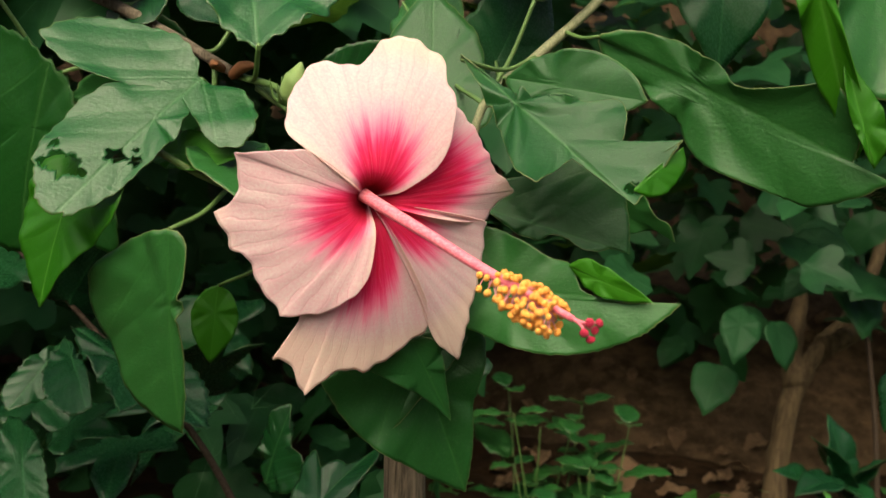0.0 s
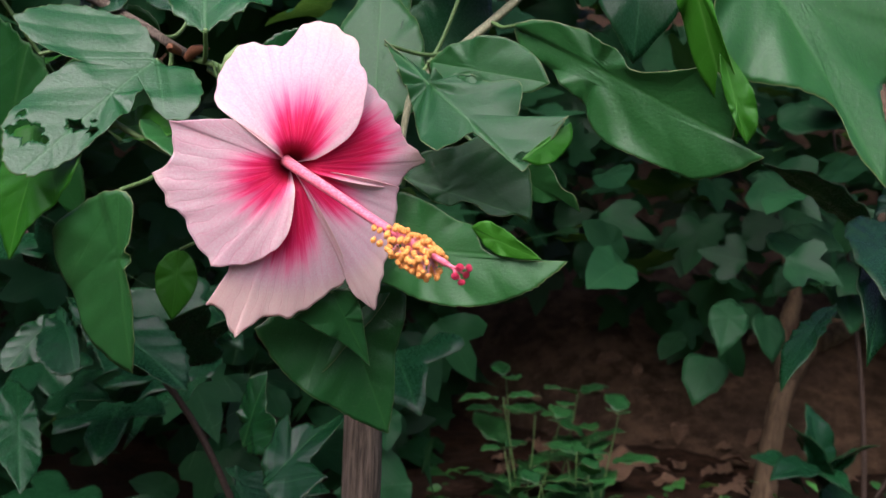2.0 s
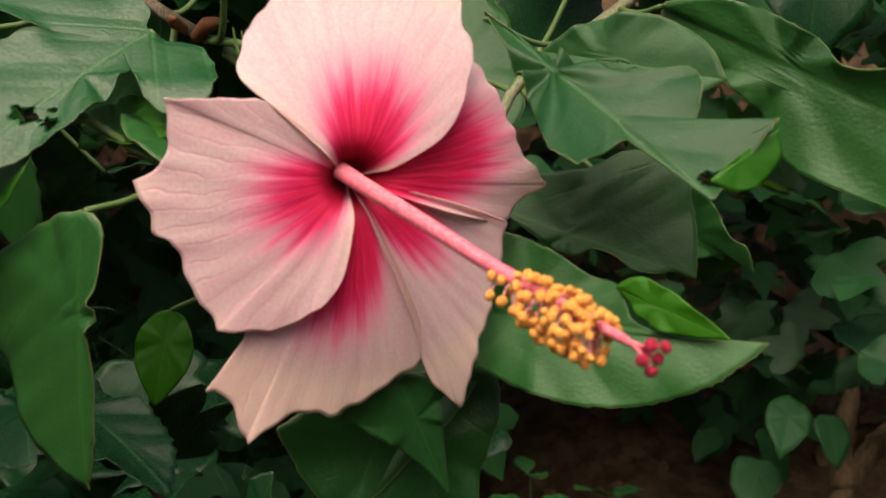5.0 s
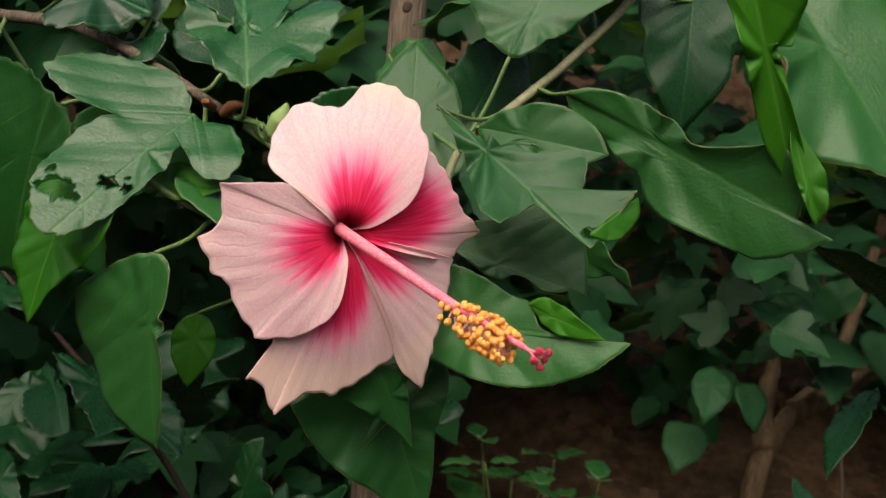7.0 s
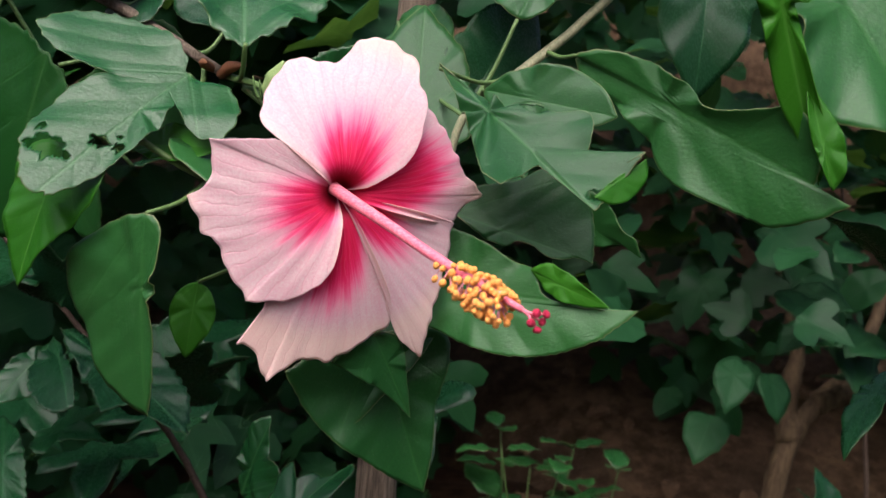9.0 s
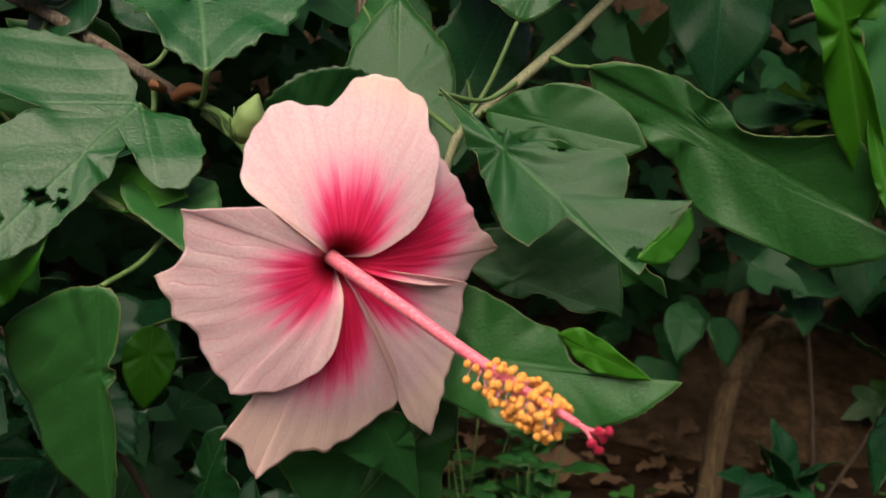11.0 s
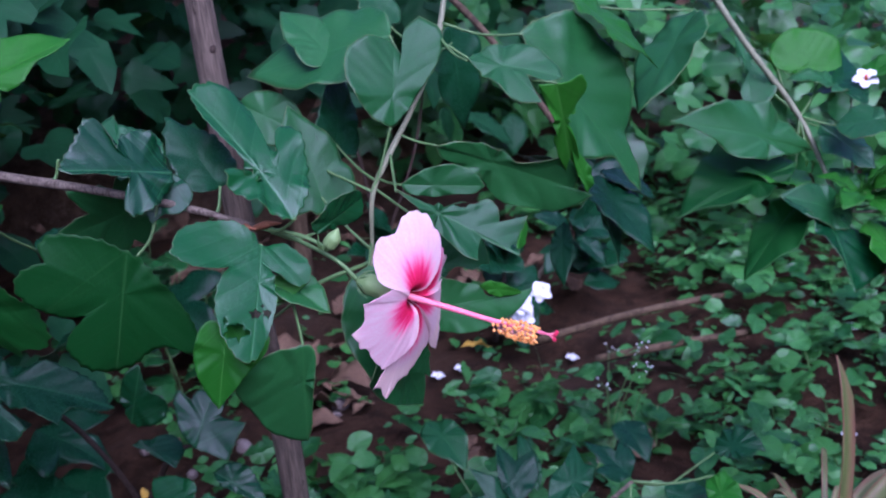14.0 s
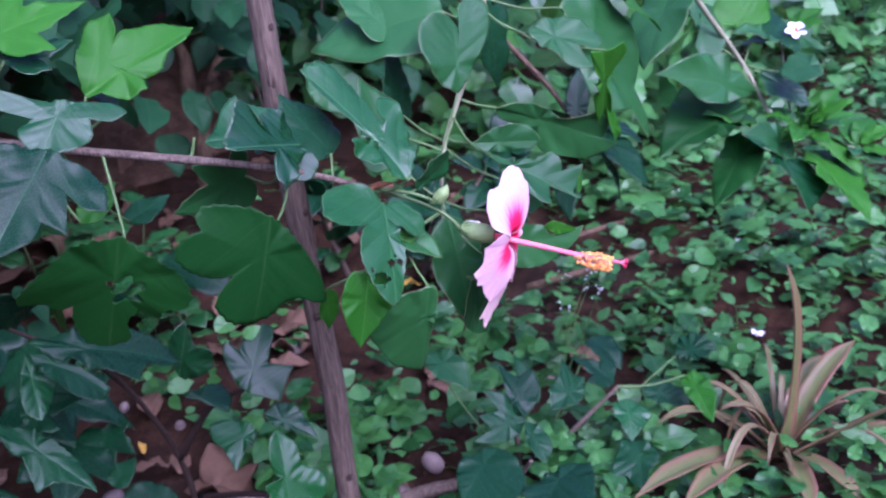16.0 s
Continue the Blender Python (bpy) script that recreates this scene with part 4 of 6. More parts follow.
    cut_leaf(root, (-0.1150, 0.0349, 0.4593), (-0.1312, 0.0373, 0.4011), (-0.0894, 0.0215, 0.4514), [(0, 0), (0.04, -0.24), (0.31, -0.32), (0.55, -0.28), (0.79, -0.16), (1.0, 0), (0.82, 0.1), (0.59, 0.24), (0.34, 0.41), (0.15, 0.46), (0.0, 0.36)], LIME, "bright green heart-shaped leaf", 0.0, 40, (), 130, 10, (0.4, 0.04), ((0, 0.05, 0.96, 0.0),), 29, fold=0.08, wave=0.02)
    cut_leaf(root, (0.1458, -0.0032, 0.5650), (0.1869, 0.0348, 0.4726), (0.1730, -0.0130, 0.5731), [(-0.04, -0.12), (0.01, 0.01), (-0.01, 0.17), (0.12, 0.19), (0.32, 0.09), (0.29, 0.04), (0.53, 0.05), (0.83, 0.06), (1.0, 0), (0.8, -0.04), (0.62, -0.08), (0.26, -0.08)], LIME, "folded lime green leaf with a curled tip", 0.0, 40, (), 140, 10, (0.3, 0.0), ((0.05, 0.02, 0.97, 0.0),), 30, fold=0.06, wave=0.03)
    cut_leaf(root, (0.1632, 0.0500, 0.5942), (0.2473, 0.0230, 0.4533), (0.1883, 0.0590, 0.6075), [(0, 0), (0.03, 0.16), (0.14, 0.32), (0.35, 0.39), (0.46, 0.35), (0.58, 0.34), (0.73, 0.23), (0.78, 0.12), (0.9, 0.07), (1.0, 0), (0.88, -0.03), (0.75, -0.03), (0.64, -0.16), (0.5, -0.24), (0.36, -0.18), (0.16, -0.10)], VINE, "large drooping leaf with a pale sheen", 0.0, 40, (), 170, 14, (0.42, 0.06), ((0.0, 0.04, 0.6, 0.06), (0.6, 0.06, 0.97, 0.0)), 31, fold=0.10, wave=0.025, quilt=0.006)
    cut_leaf(root, (0.1077, 0.0485, 0.5845), (0.1639, 0.0095, 0.5651), (0.1252, 0.0647, 0.6026), [(0, 0), (0.15, 0.18), (0.52, 0.31), (0.9, 0.18), (1.0, 0.0), (0.85, -0.10), (0.60, -0.08), (0.66, -0.22), (0.78, -0.42), (0.57, -0.45), (0.3, -0.28)], VINE, "pale glossy leaf with a bite in its edge", 0.0, 40, (), 140, 10, (0.42, -0.02), ((0, 0, 0.9, 0.05),), 32, fold=0.06, wave=0.03)
    cut_leaf(root, (0.0627, 0.0921, 0.5406), (0.0885, 0.1125, 0.5993), (0.0350, 0.0973, 0.5509), [(0, 0), (0.12, 0.29), (0.41, 0.56), (0.76, 0.58), (0.98, 0.35), (0.97, 0.05), (0.83, -0.13), (1.14, -0.13), (1.36, -0.32), (1.21, -0.57), (0.9, -0.56), (0.52, -0.36), (0.23, -0.2)], VINE, "heart-shaped leaf with a notch", 0.0, 40, (), 150, 12, (0.55, -0.06), ((0, 0, 0.8, -0.1),), 33, fold=0.06, wave=0.03, quilt=0.006)
    leaf(root, (0.099, 0.134, 0.601), (0.013, 0.217, 0.576), (0.092, 0.220, 0.620), BROAD, VINE, "", 0.0, 40, 34)
    leaf(root, (0.020, 0.136, 0.490), (0.017, 0.163, 0.560), (0.060, 0.146, 0.532), HEART, VINE, "", 0.0, 40, 35)
    leaf(root, (0.062, 0.165, 0.590), (0.052, 0.217, 0.625), (0.091, 0.205, 0.619), HEART, VINE, "", 0.0, 40, 36)
    leaf(root, (0.229, 0.071, 0.615), (0.273, 0.020, 0.550), (0.232, 0.029, 0.580), OVATE, LIME, "", 0.0, 40, 37)
    leaf(root, (0.353, 0.053, 0.581), (0.265, 0.035, 0.511), (0.289, 0.011, 0.536), OVATE, VINE, "", 0.0, 40, 38)
    leaf(root, (0.155, 0.130, 0.585), (0.152, 0.122, 0.515), (0.190, 0.130, 0.548), HEART, DARK, "", 0.0, 40, 39)
    leaf(root, (0.129, 0.189, 0.606), (0.132, 0.217, 0.650), (0.162, 0.203, 0.622), HEART, VINE, "", 0.0, 40, 40)
    leaf(root, (0.050, 0.155, 0.522), (0.072, 0.175, 0.575), (0.090, 0.173, 0.545), HEART, DARK, "", 0.0, 40, 41)
    leaf(root, (0.000, 0.211, 0.560), (0.036, 0.160, 0.528), (0.017, 0.170, 0.515), OVATE, VINE, "", 0.0, 40, 42)
    leaf(root, (-0.079, 0.132, 0.406), (-0.082, 0.133, 0.368), (-0.066, 0.132, 0.396), OVATE, LIME, "", 0.0, 40, 43)
    leaf(root, (-0.066, 0.056, 0.468), (-0.046, 0.024, 0.445), (-0.030, 0.050, 0.460), BROAD, VINE, "", 0.0, 40, 44, fold=0.25)
    leaf(root, (-0.096, 0.060, 0.464), (-0.052, 0.040, 0.464), (-0.077, 0.058, 0.474), [(0, 1.0, 0.2, 0.5, 0.3)], LIME, "", 0.0, 40, 45, fold=0.3)
    leaf(root, (0.020, 0.080, 0.445), (0.003, 0.045, 0.352), (0.045, 0.060, 0.400), OVATE, VINE, "leaf hanging behind the flower", 0.0, 40, 47, fold=0.1)
    part("side_stem", tube([(0.036, 0.100, 0.44), (-0.02, 0.080, 0.446), (-0.060, 0.050, 0.452), (-0.090, 0.040, 0.466), (-0.10, 0.035, 0.470)], [0.0018, 0.0016, 0.0015, 0.0014, 0.001], 8), STEM, root)
    for a, b in (((0.066, 0.103, 0.518), (0.0312, 0.0459, 0.5066)), ((0.078, 0.106, 0.530), (0.0889, 0.0726, 0.5228)), ((0.036, 0.100, 0.44), (0.0214, 0.0444, 0.4168)), ((0.037, 0.100, 0.45), (0.0428, 0.0473, 0.4476)),
                 ((0.045, 0.098, 0.497), (0.0900, 0.0695, 0.4550)), ((0.036, 0.098, 0.455), (0.020, 0.080, 0.445)), ((0.014, 0.075, 0.396), (0.0155, 0.0502, 0.3955)), ((0.014, 0.075, 0.396), (0.0165, 0.0205, 0.3968)), ((-0.060, 0.050, 0.452), (-0.0747, 0.0150, 0.4348)),
                 ((-0.085, 0.040, 0.464), (-0.1150, 0.0349, 0.4593)), ((0.13, 0.112, 0.592), (0.1458, -0.0032, 0.5650)), ((0.135, 0.114, 0.605), (0.1632, 0.0500, 0.5942)), ((0.13, 0.113, 0.597), (0.1077, 0.0485, 0.5845)),
                 ((0.042, 0.096, 0.495), (0.0627, 0.0921, 0.5406)), ((0.050, 0.099, 0.503), (0.0498, 0.0673, 0.5031)), ((0.105, 0.109, 0.560), (0.099, 0.134, 0.601)), ((0.036, 0.100, 0.45), (0.020, 0.136, 0.490)), ((0.10, 0.109, 0.555), (0.062, 0.165, 0.590)),
                 ((0.155, 0.122, 0.65), (0.229, 0.071, 0.615)), ((0.16, 0.125, 0.66), (0.353, 0.053, 0.581)), ((0.125, 0.112, 0.585), (0.155, 0.130, 0.585)), ((0.125, 0.112, 0.585), (0.129, 0.189, 0.606)),
                 ((0.05, 0.10, 0.50), (0.050, 0.155, 0.522)), ((0.042, 0.096, 0.495), (0.000, 0.211, 0.560)), ((-0.03, 0.077, 0.446), (-0.079, 0.132, 0.406)), ((-0.07, 0.046, 0.456), (-0.066, 0.056, 0.468)), ((-0.09, 0.04, 0.466), (-0.096, 0.060, 0.464))):
        stalk(root, a, b, 0.0010, -0.002)


vine()


# ---------------------------------------------------------------- stake, far branch, ground things
def stake():
    """A weathered post with checks in the wood, knots and strips of loose bark."""
    root = thing("wooden_stake", "weathered grey-brown wooden stake standing in the soil", "stake", at=(0.013, 0.262, 0.0))
    line = [(0.013, 0.262, -0.05), (0.011, 0.266, 0.10), (0.013, 0.264, 0.22), (0.009, 0.267, 0.36), (0.008, 0.268, 0.50), (0.006, 0.270, 0.70), (0.004, 0.272, 0.95)]
    rad = [0.0124, 0.0121, 0.0126, 0.0116, 0.0118, 0.0114, 0.0111]
    me = tube(line, rad, 40, True, 0.02, 9)
    n = len(me.vertices)
    for i, vert in enumerate(me.vertices):
        k, z = i % 40, vert.co.z
        cx, cy = np.interp(z, [q[2] for q in line], [q[0] for q in line]), np.interp(z, [q[2] for q in line], [q[1] for q in line])
        g = 0.16 * k
        f = 1 + 0.10 * noise.noise((math.cos(g) * 1.6, math.sin(g) * 1.6, z * 9)) - 0.16 * max(0.0, noise.noise((math.cos(g) * 4, math.sin(g) * 4, z * 5)) - 0.15)
        vert.co.x, vert.co.y = cx + (vert.co.x - cx) * f, cy + (vert.co.y - cy) * f
    part("post", me, STAKE, root)
    for z, g, r in ((0.115, -1.9, 0.0042), (0.19, -1.3, 0.0036), (0.31, -2.3, 0.0045), (0.42, -1.5, 0.0036), (0.55, -2.4, 0.0046), (0.60, -1.6, 0.0036), (0.655, -2.1, 0.004)):
        c = np.array([np.interp(z, [q[2] for q in line], [q[0] for q in line]) + 0.0112 * math.cos(g), np.interp(z, [q[2] for q in line], [q[1] for q in line]) + 0.0112 * math.sin(g), z])
        part("knot", ball(c, r, (math.cos(g), math.sin(g), 0.2), 0.45, 12, 0.2), KNOT, root, "dark knot in the wood")
    rng = np.random.RandomState(3)
    for z in (0.02, 0.07, 0.16, 0.24, 0.37, 0.47, 0.52, 0.63, 0.68):
        g = rng.uniform(-2.7, -0.9)
        pts = []
        for q in (0, 0.02, 0.045, 0.07):
            cx, cy = np.interp(z + q, [p[2] for p in line], [p[0] for p in line]), np.interp(z + q, [p[2] for p in line], [p[1] for p in line])
            pts.append((cx + 0.0121 * math.cos(g + q), cy + 0.0121 * math.sin(g + q), z + q))
        part("bark_strip", tube(pts, [0.0007, 0.0016, 0.0014, 0.0005], 6, True, 0.2, int(z * 100)), STAKE, root)


stake()


def right_branch():
    root = thing("vine_branch", "leafy vine branch with bright young leaves at the end", "branch", at=(0.465, 0.095, 0.536))
    part("stem", tube([(0.40, 0.16, 0.72), (0.44, 0.12, 0.60), (0.468, 0.092, 0.530), (0.505, 0.060, 0.455), (0.490, 0.010, 0.390), (0.489, -0.010, 0.376)], [0.0034, 0.0032, 0.003, 0.0027, 0.0022, 0.0016], 8, True, 0.05, 4), VSTEM, root)
    cut_leaf(root, (0.4881, 0.0367, 0.4291), (0.3365, 0.0679, 0.4877), (0.4761, 0.0239, 0.4048), [(0.0, 0.0), (0.28, 0.1), (0.53, 0.16), (0.7, 0.08), (0.86, 0.02), (1.0, 0.0), (0.75, -0.12), (0.46, -0.21), (0.23, -0.17), (0.14, -0.08)],
             VINE, "broad leaf with a pale sky sheen", 0, 30, (), 150, 10, seed=50, fold=0.06, arch=0.03, wave=0.03, quilt=0.006)
    cut_leaf(root, (0.4707, 0.0390, 0.4163), (0.3406, 0.0687, 0.3980), (0.4663, 0.0121, 0.4038), [(0.0, 0.0), (0.28, 0.15), (0.64, 0.11), (0.82, 0.03), (1.0, -0.0), (0.83, -0.15), (0.59, -0.32), (0.33, -0.44), (0.14, -0.36), (0.03, -0.16)],
             SHADE, "", 0, 30, (), 150, 10, seed=51, fold=0.06, arch=0.03, wave=0.03, quilt=0.006)
    cut_leaf(root, (0.4704, 0.0295, 0.3911), (0.3780, 0.0254, 0.3317), (0.4713, -0.0005, 0.3917), [(0.0, 0.0), (0.11, -0.18), (0.45, -0.21), (0.76, -0.13), (1.0, -0.0), (0.84, 0.12), (0.63, 0.23), (0.43, 0.29), (0.15, 0.17)],
             SHADE, "hanging dark leaf", 0, 30, (), 150, 10, seed=52, fold=0.06, arch=0.03, wave=0.03, quilt=0.006)
    cut_leaf(root, (0.4639, 0.0148, 0.3950), (0.4183, -0.0629, 0.3333), (0.4909, 0.0076, 0.3841), [(0.24, -0.51), (0.04, -0.26), (-0.09, 0.12), (0.1, 0.2), (0.28, 0.15), (0.42, 0.41), (0.67, 0.44), (0.83, 0.29), (1.0, -0.0), (0.82, -0.04), (0.5, -0.18), (0.28, -0.23)],
             HIB, "pale shining leaf", 0, 30, (), 150, 10, seed=54, fold=0.06, arch=0.03, wave=0.03, quilt=0.006)
    cut_leaf(root, (0.4807, -0.0262, 0.3691), (0.4637, -0.1115, 0.3150), (0.5093, -0.0262, 0.3600), [(0.0, 0.0), (-0.05, 0.6), (0.16, 0.84), (0.47, 0.65), (0.81, 0.18), (1.0, 0.0), (0.85, -0.24), (0.53, -0.33), (0.27, -0.26)],
             LIME, "fresh green leaf", 0, 30, (), 150, 10, seed=55, fold=0.06, arch=0.03, wave=0.03, quilt=0.006)
    cut_leaf(root, (0.5021, -0.0224, 0.3816), (0.5190, -0.0748, 0.3396), (0.5310, -0.0189, 0.3889), [(0.0, 0.0), (0.22, 0.3), (0.55, 0.31), (0.86, 0.18), (1.0, 0.0), (0.66, -0.07), (0.28, -0.05)],
             LIME, "", 0, 30, (), 150, 10, seed=56, fold=0.06, arch=0.03, wave=0.03, quilt=0.006)
    cut_leaf(root, (0.4764, 0.0281, 0.3939), (0.4035, 0.0548, 0.4252), (0.4650, 0.0005, 0.3910), [(0.0, 0.0), (-0.53, -0.88), (-0.01, -0.76), (1.0, 0.0), (0.66, 0.07), (0.55, 0.36)],
             LIME, "", 0, 30, (), 150, 10, seed=57, fold=0.06, arch=0.03, wave=0.03, quilt=0.006)
    cut_leaf(root, (0.5182, 0.0952, 0.4954), (0.5741, 0.0627, 0.4891), (0.5282, 0.1075, 0.5209), [(-0.01, 0.02), (-0.04, 0.39), (0.38, 0.65), (0.96, 0.47), (1.02, -0.0), (0.51, -0.1)],
             LIME, "bright green young leaf", 0, 30, (), 150, 10, seed=58, fold=0.06, arch=0.03, wave=0.03, quilt=0.006)
    cut_leaf(root, (0.5099, 0.0412, 0.4469), (0.5144, -0.0158, 0.4122), (0.5397, 0.0416, 0.4502), [(-0.01, 0.02), (0.18, 0.31), (0.56, 0.32), (1.0, 0.0), (0.71, -0.31), (0.36, -0.44)],
             HIB, "pale shining leaf", 0, 30, (), 150, 10, seed=59, fold=0.06, arch=0.03, wave=0.03, quilt=0.006)
    cut_leaf(root, (0.5475, 0.0689, 0.4803), (0.5306, 0.0043, 0.4665), (0.5754, 0.0601, 0.4871), [(0.0, 0.0), (-0.31, 0.43), (-0.41, 0.72), (0.12, 0.52), (0.58, 0.38), (1.02, -0.02), (0.55, -0.03)],
             HIB, "pale leaf under a fallen blossom", 0, 30, (), 150, 10, seed=61, fold=0.06, arch=0.03, wave=0.03, quilt=0.006)
    cut_leaf(root, (0.5085, 0.1332, 0.5260), (0.4571, 0.0756, 0.4683), (0.5323, 0.1153, 0.5227), [(-0.09, -0.05), (0.1, 0.11), (0.35, 0.08), (0.47, 0.26), (0.8, 0.23), (1.0, -0.0), (0.74, -0.1), (0.58, 0.07), (0.36, -0.05)],
             VINE, "", 0, 30, (), 150, 10, seed=62, fold=0.06, arch=0.03, wave=0.03, quilt=0.006)
    cut_leaf(root, (0.5199, -0.0271, 0.4590), (0.4895, 0.0085, 0.4552), (0.4985, -0.0462, 0.4502), [(0.07, 0.23), (0.12, -0.35), (0.44, -0.62), (0.93, -0.18), (0.98, 0.27), (0.69, 0.63), (0.3, 0.6)],
             VINE, "", 0, 30, (), 150, 10, seed=63, fold=0.06, arch=0.03, wave=0.03, quilt=0.006)
    rows = [((0.483, -0.012, 0.372), (0.408, 0.011, 0.410), (0.413, -0.013, 0.378), VINE), ((0.487, -0.006, 0.388), (0.561, -0.048, 0.396), (0.557, -0.011, 0.399), LIME), ((0.49, -0.01, 0.385), (0.52, -0.03, 0.42), (0.55, 0.0, 0.40), LIME)]
    for k, (a, b, c, mat) in enumerate(rows):
        leaf(root, a, b, c, [(0, 1.0, 0.26, 0.38, 0.4)], mat, "", 0.0, 40, 50 + k, fold=0.15, arch=0.04)
    high, low = (0.505, 0.060, 0.455), (0.489, 0.0, 0.382)
    for a, b in ((high, (0.4881, 0.0367, 0.4291)), (high, (0.4707, 0.0390, 0.4163)), (low, (0.4704, 0.0295, 0.3911)), (low, (0.4639, 0.0148, 0.3950)), (low, (0.4807, -0.0262, 0.3691)), (low, (0.5021, -0.0224, 0.3816)), (low, (0.4764, 0.0281, 0.3939)), (high, (0.5182, 0.0952, 0.4954)), (high, (0.5099, 0.0412, 0.4469)), (high, (0.5475, 0.0689, 0.4803)), (high, (0.5085, 0.1332, 0.5260)), (high, (0.5199, -0.0271, 0.4590))):
        stalk(root, a, b, 0.0011, 0.0)


def branch_tips():
    """Clusters of pale young leaves at the end of the vine branch."""
    root = thing("young_shoot", "pale lime young shoot at the end of the vine branch", "shoot", at=(0.489, -0.010, 0.376))
    rng = np.random.RandomState(77)
    for c, n, mats in (((0.500, -0.015, 0.392), 15, (LIME, LIME, VINE)), ((0.565, 0.045, 0.470), 9, (VINE, VINE, LIME)), ((0.545, -0.055, 0.360), 9, (LIME, VINE, LIME))):
        c = np.array(c)
        part("stem", tube([(0.489, -0.010, 0.376), 0.5 * (c + (0.489, -0.010, 0.376)) + (0, 0, 0.004), c], [0.0016, 0.0014, 0.0010], 6), VSTEM, root)
        for k in range(n):
            g = k * 2.4 + rng.uniform(-0.3, 0.3)
            way = unit((math.cos(g), math.sin(g), rng.uniform(-0.3, 0.6)))
            a = c + 0.008 * way
            leaf(root, a, a + way * rng.uniform(0.028, 0.060), a + np.cross((rng.uniform(-0.4, 0.2), -0.3, 1.0), way), [(0, 1.0, 0.25, 0.4, 0.4)], mats[k % 3], "", 0.0, 30, 800 + k, angles=40, rings=5, fold=0.15, arch=0.08, wave=0.03)


right_branch()
branch_tips()


def scatter(name, label, category, count, place, template, material, seed, kind="stuff"):
    """Many leaves joined into one mesh: place(rng) gives base, direction, normal hint and length."""
    rng = np.random.RandomState(seed)
    flats = [blade(lobes, teeth, n, seed + i, 22, 3) for i, (lobes, teeth, n) in enumerate(template)]
    V, Fc, U, off = [], [], [], 0
    for _ in range(count):
        base, way, up, length = place(rng)
        flat = flats[rng.randint(len(flats))]
        way = unit(way)
        side = base + np.cross(unit(up), way)
        p, f, uv = shape_leaf(flat, base, base + way * length, side, rng.uniform(0.0, 0.2), rng.uniform(0.0, 0.1), 0.03, 5, rng.randint(99), quilt=0.0015)
        V.append(p)
        U.append(uv)
        Fc += [tuple(i + off for i in q) for q in f]
        off += len(p)
    ob = part(name, mesh_of(name, np.vstack(V), Fc, np.vstack(U)), material)
    return tagged(ob, label, category, kind=kind)


def hedge_place(lo, hi, size):
    def place(rng):
        p = np.array([rng.uniform(lo[k], hi[k]) for k in range(3)])
        while 0.05 < p[0] < 1.3 and ((p[1] < 1.35 + 0.1 * math.sin(p[0] * 14) and (p[2] < 0.36 or rng.uniform() < 0.6)) or p[2] < 0.30 + 0.06 * math.sin(p[0] * 9)):
            p = np.array([rng.uniform(lo[k], hi[k]) for k in range(3)])
        p[2] = min(p[2], 0.98 + 0.42 * (p[1] - 0.85) + rng.uniform(-0.25, 0.05))
        way = np.array([rng.uniform(-1, 1), rng.uniform(-1, 0.2), rng.uniform(-0.9, 0.35)])
        up = np.array([rng.uniform(-0.5, 0.5), rng.uniform(-1.0, 0.0), rng.uniform(0.2, 1.0)])
        return p, way, up, rng.uniform(*size)
    return place


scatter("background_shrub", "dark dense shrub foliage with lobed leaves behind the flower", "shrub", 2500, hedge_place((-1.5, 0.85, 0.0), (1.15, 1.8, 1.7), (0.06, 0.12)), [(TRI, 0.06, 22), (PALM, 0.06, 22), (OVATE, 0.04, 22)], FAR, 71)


# Leaves added above the bed to keep light off its lower left.
scatter("shrub_overhang", "dark shrub leaves added over the bed to shade its lower left", "shrub", 900, hedge_place((-1.2, 0.46, 0.62), (-0.05, 0.95, 0.92), (0.06, 0.11)), [(TRI, 0.06, 22), (PALM, 0.06, 22)], FAR, 76)
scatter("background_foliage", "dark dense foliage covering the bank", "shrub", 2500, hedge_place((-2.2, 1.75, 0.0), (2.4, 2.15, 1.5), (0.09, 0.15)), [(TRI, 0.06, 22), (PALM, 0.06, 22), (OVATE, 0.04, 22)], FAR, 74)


def side_place(rng):
    x, y = rng.uniform(1.05, 2.9), rng.uniform(0.55, 1.9)
    p = np.array([x, y, rng.uniform(0.0, 0.30 + 0.35 * min(1.0, (y - 0.55) / 0.6))])
    return p, np.array([rng.uniform(-1, 1), rng.uniform(-1, 0.2), rng.uniform(-0.9, 0.35)]), np.array([rng.uniform(-0.6, 0.3), rng.uniform(-1.0, 0.0), rng.uniform(0.3, 1.0)]), rng.uniform(0.06, 0.11)


scatter("side_shrub", "low dark shrub foliage beyond the flower bed", "shrub", 1500, side_place, [(TRI, 0.06, 22), (OVATE, 0.0, 22), (BROAD, 0.04, 22)], COVER, 75)


def cover_place(rng):
    for _ in range(80):
        x, y = 0.05 + 3.0 * rng.uniform() ** 1.7, rng.uniform(-0.6, 1.2)
        dens = 1.5 * noise.noise((x * 6.1, y * 6.1, 9)) + 0.60 + 0.35 * min(1, max(0, x - 0.3))
        if y > 0.50 and x < 0.95:
            dens *= 0.10
        if rng.uniform() < dens:
            break
    p = np.array([x, y, floor_z(x, y) + rng.uniform(0.004, 0.075)])
    g = rng.uniform(0, 6.28)
    return p, np.array([math.cos(g), math.sin(g), rng.uniform(-0.4, 0.4)]), np.array([rng.uniform(-0.8, 0.8), rng.uniform(-0.9, 0.4), 1]), 0.013 + 0.042 * rng.uniform() ** 2.4


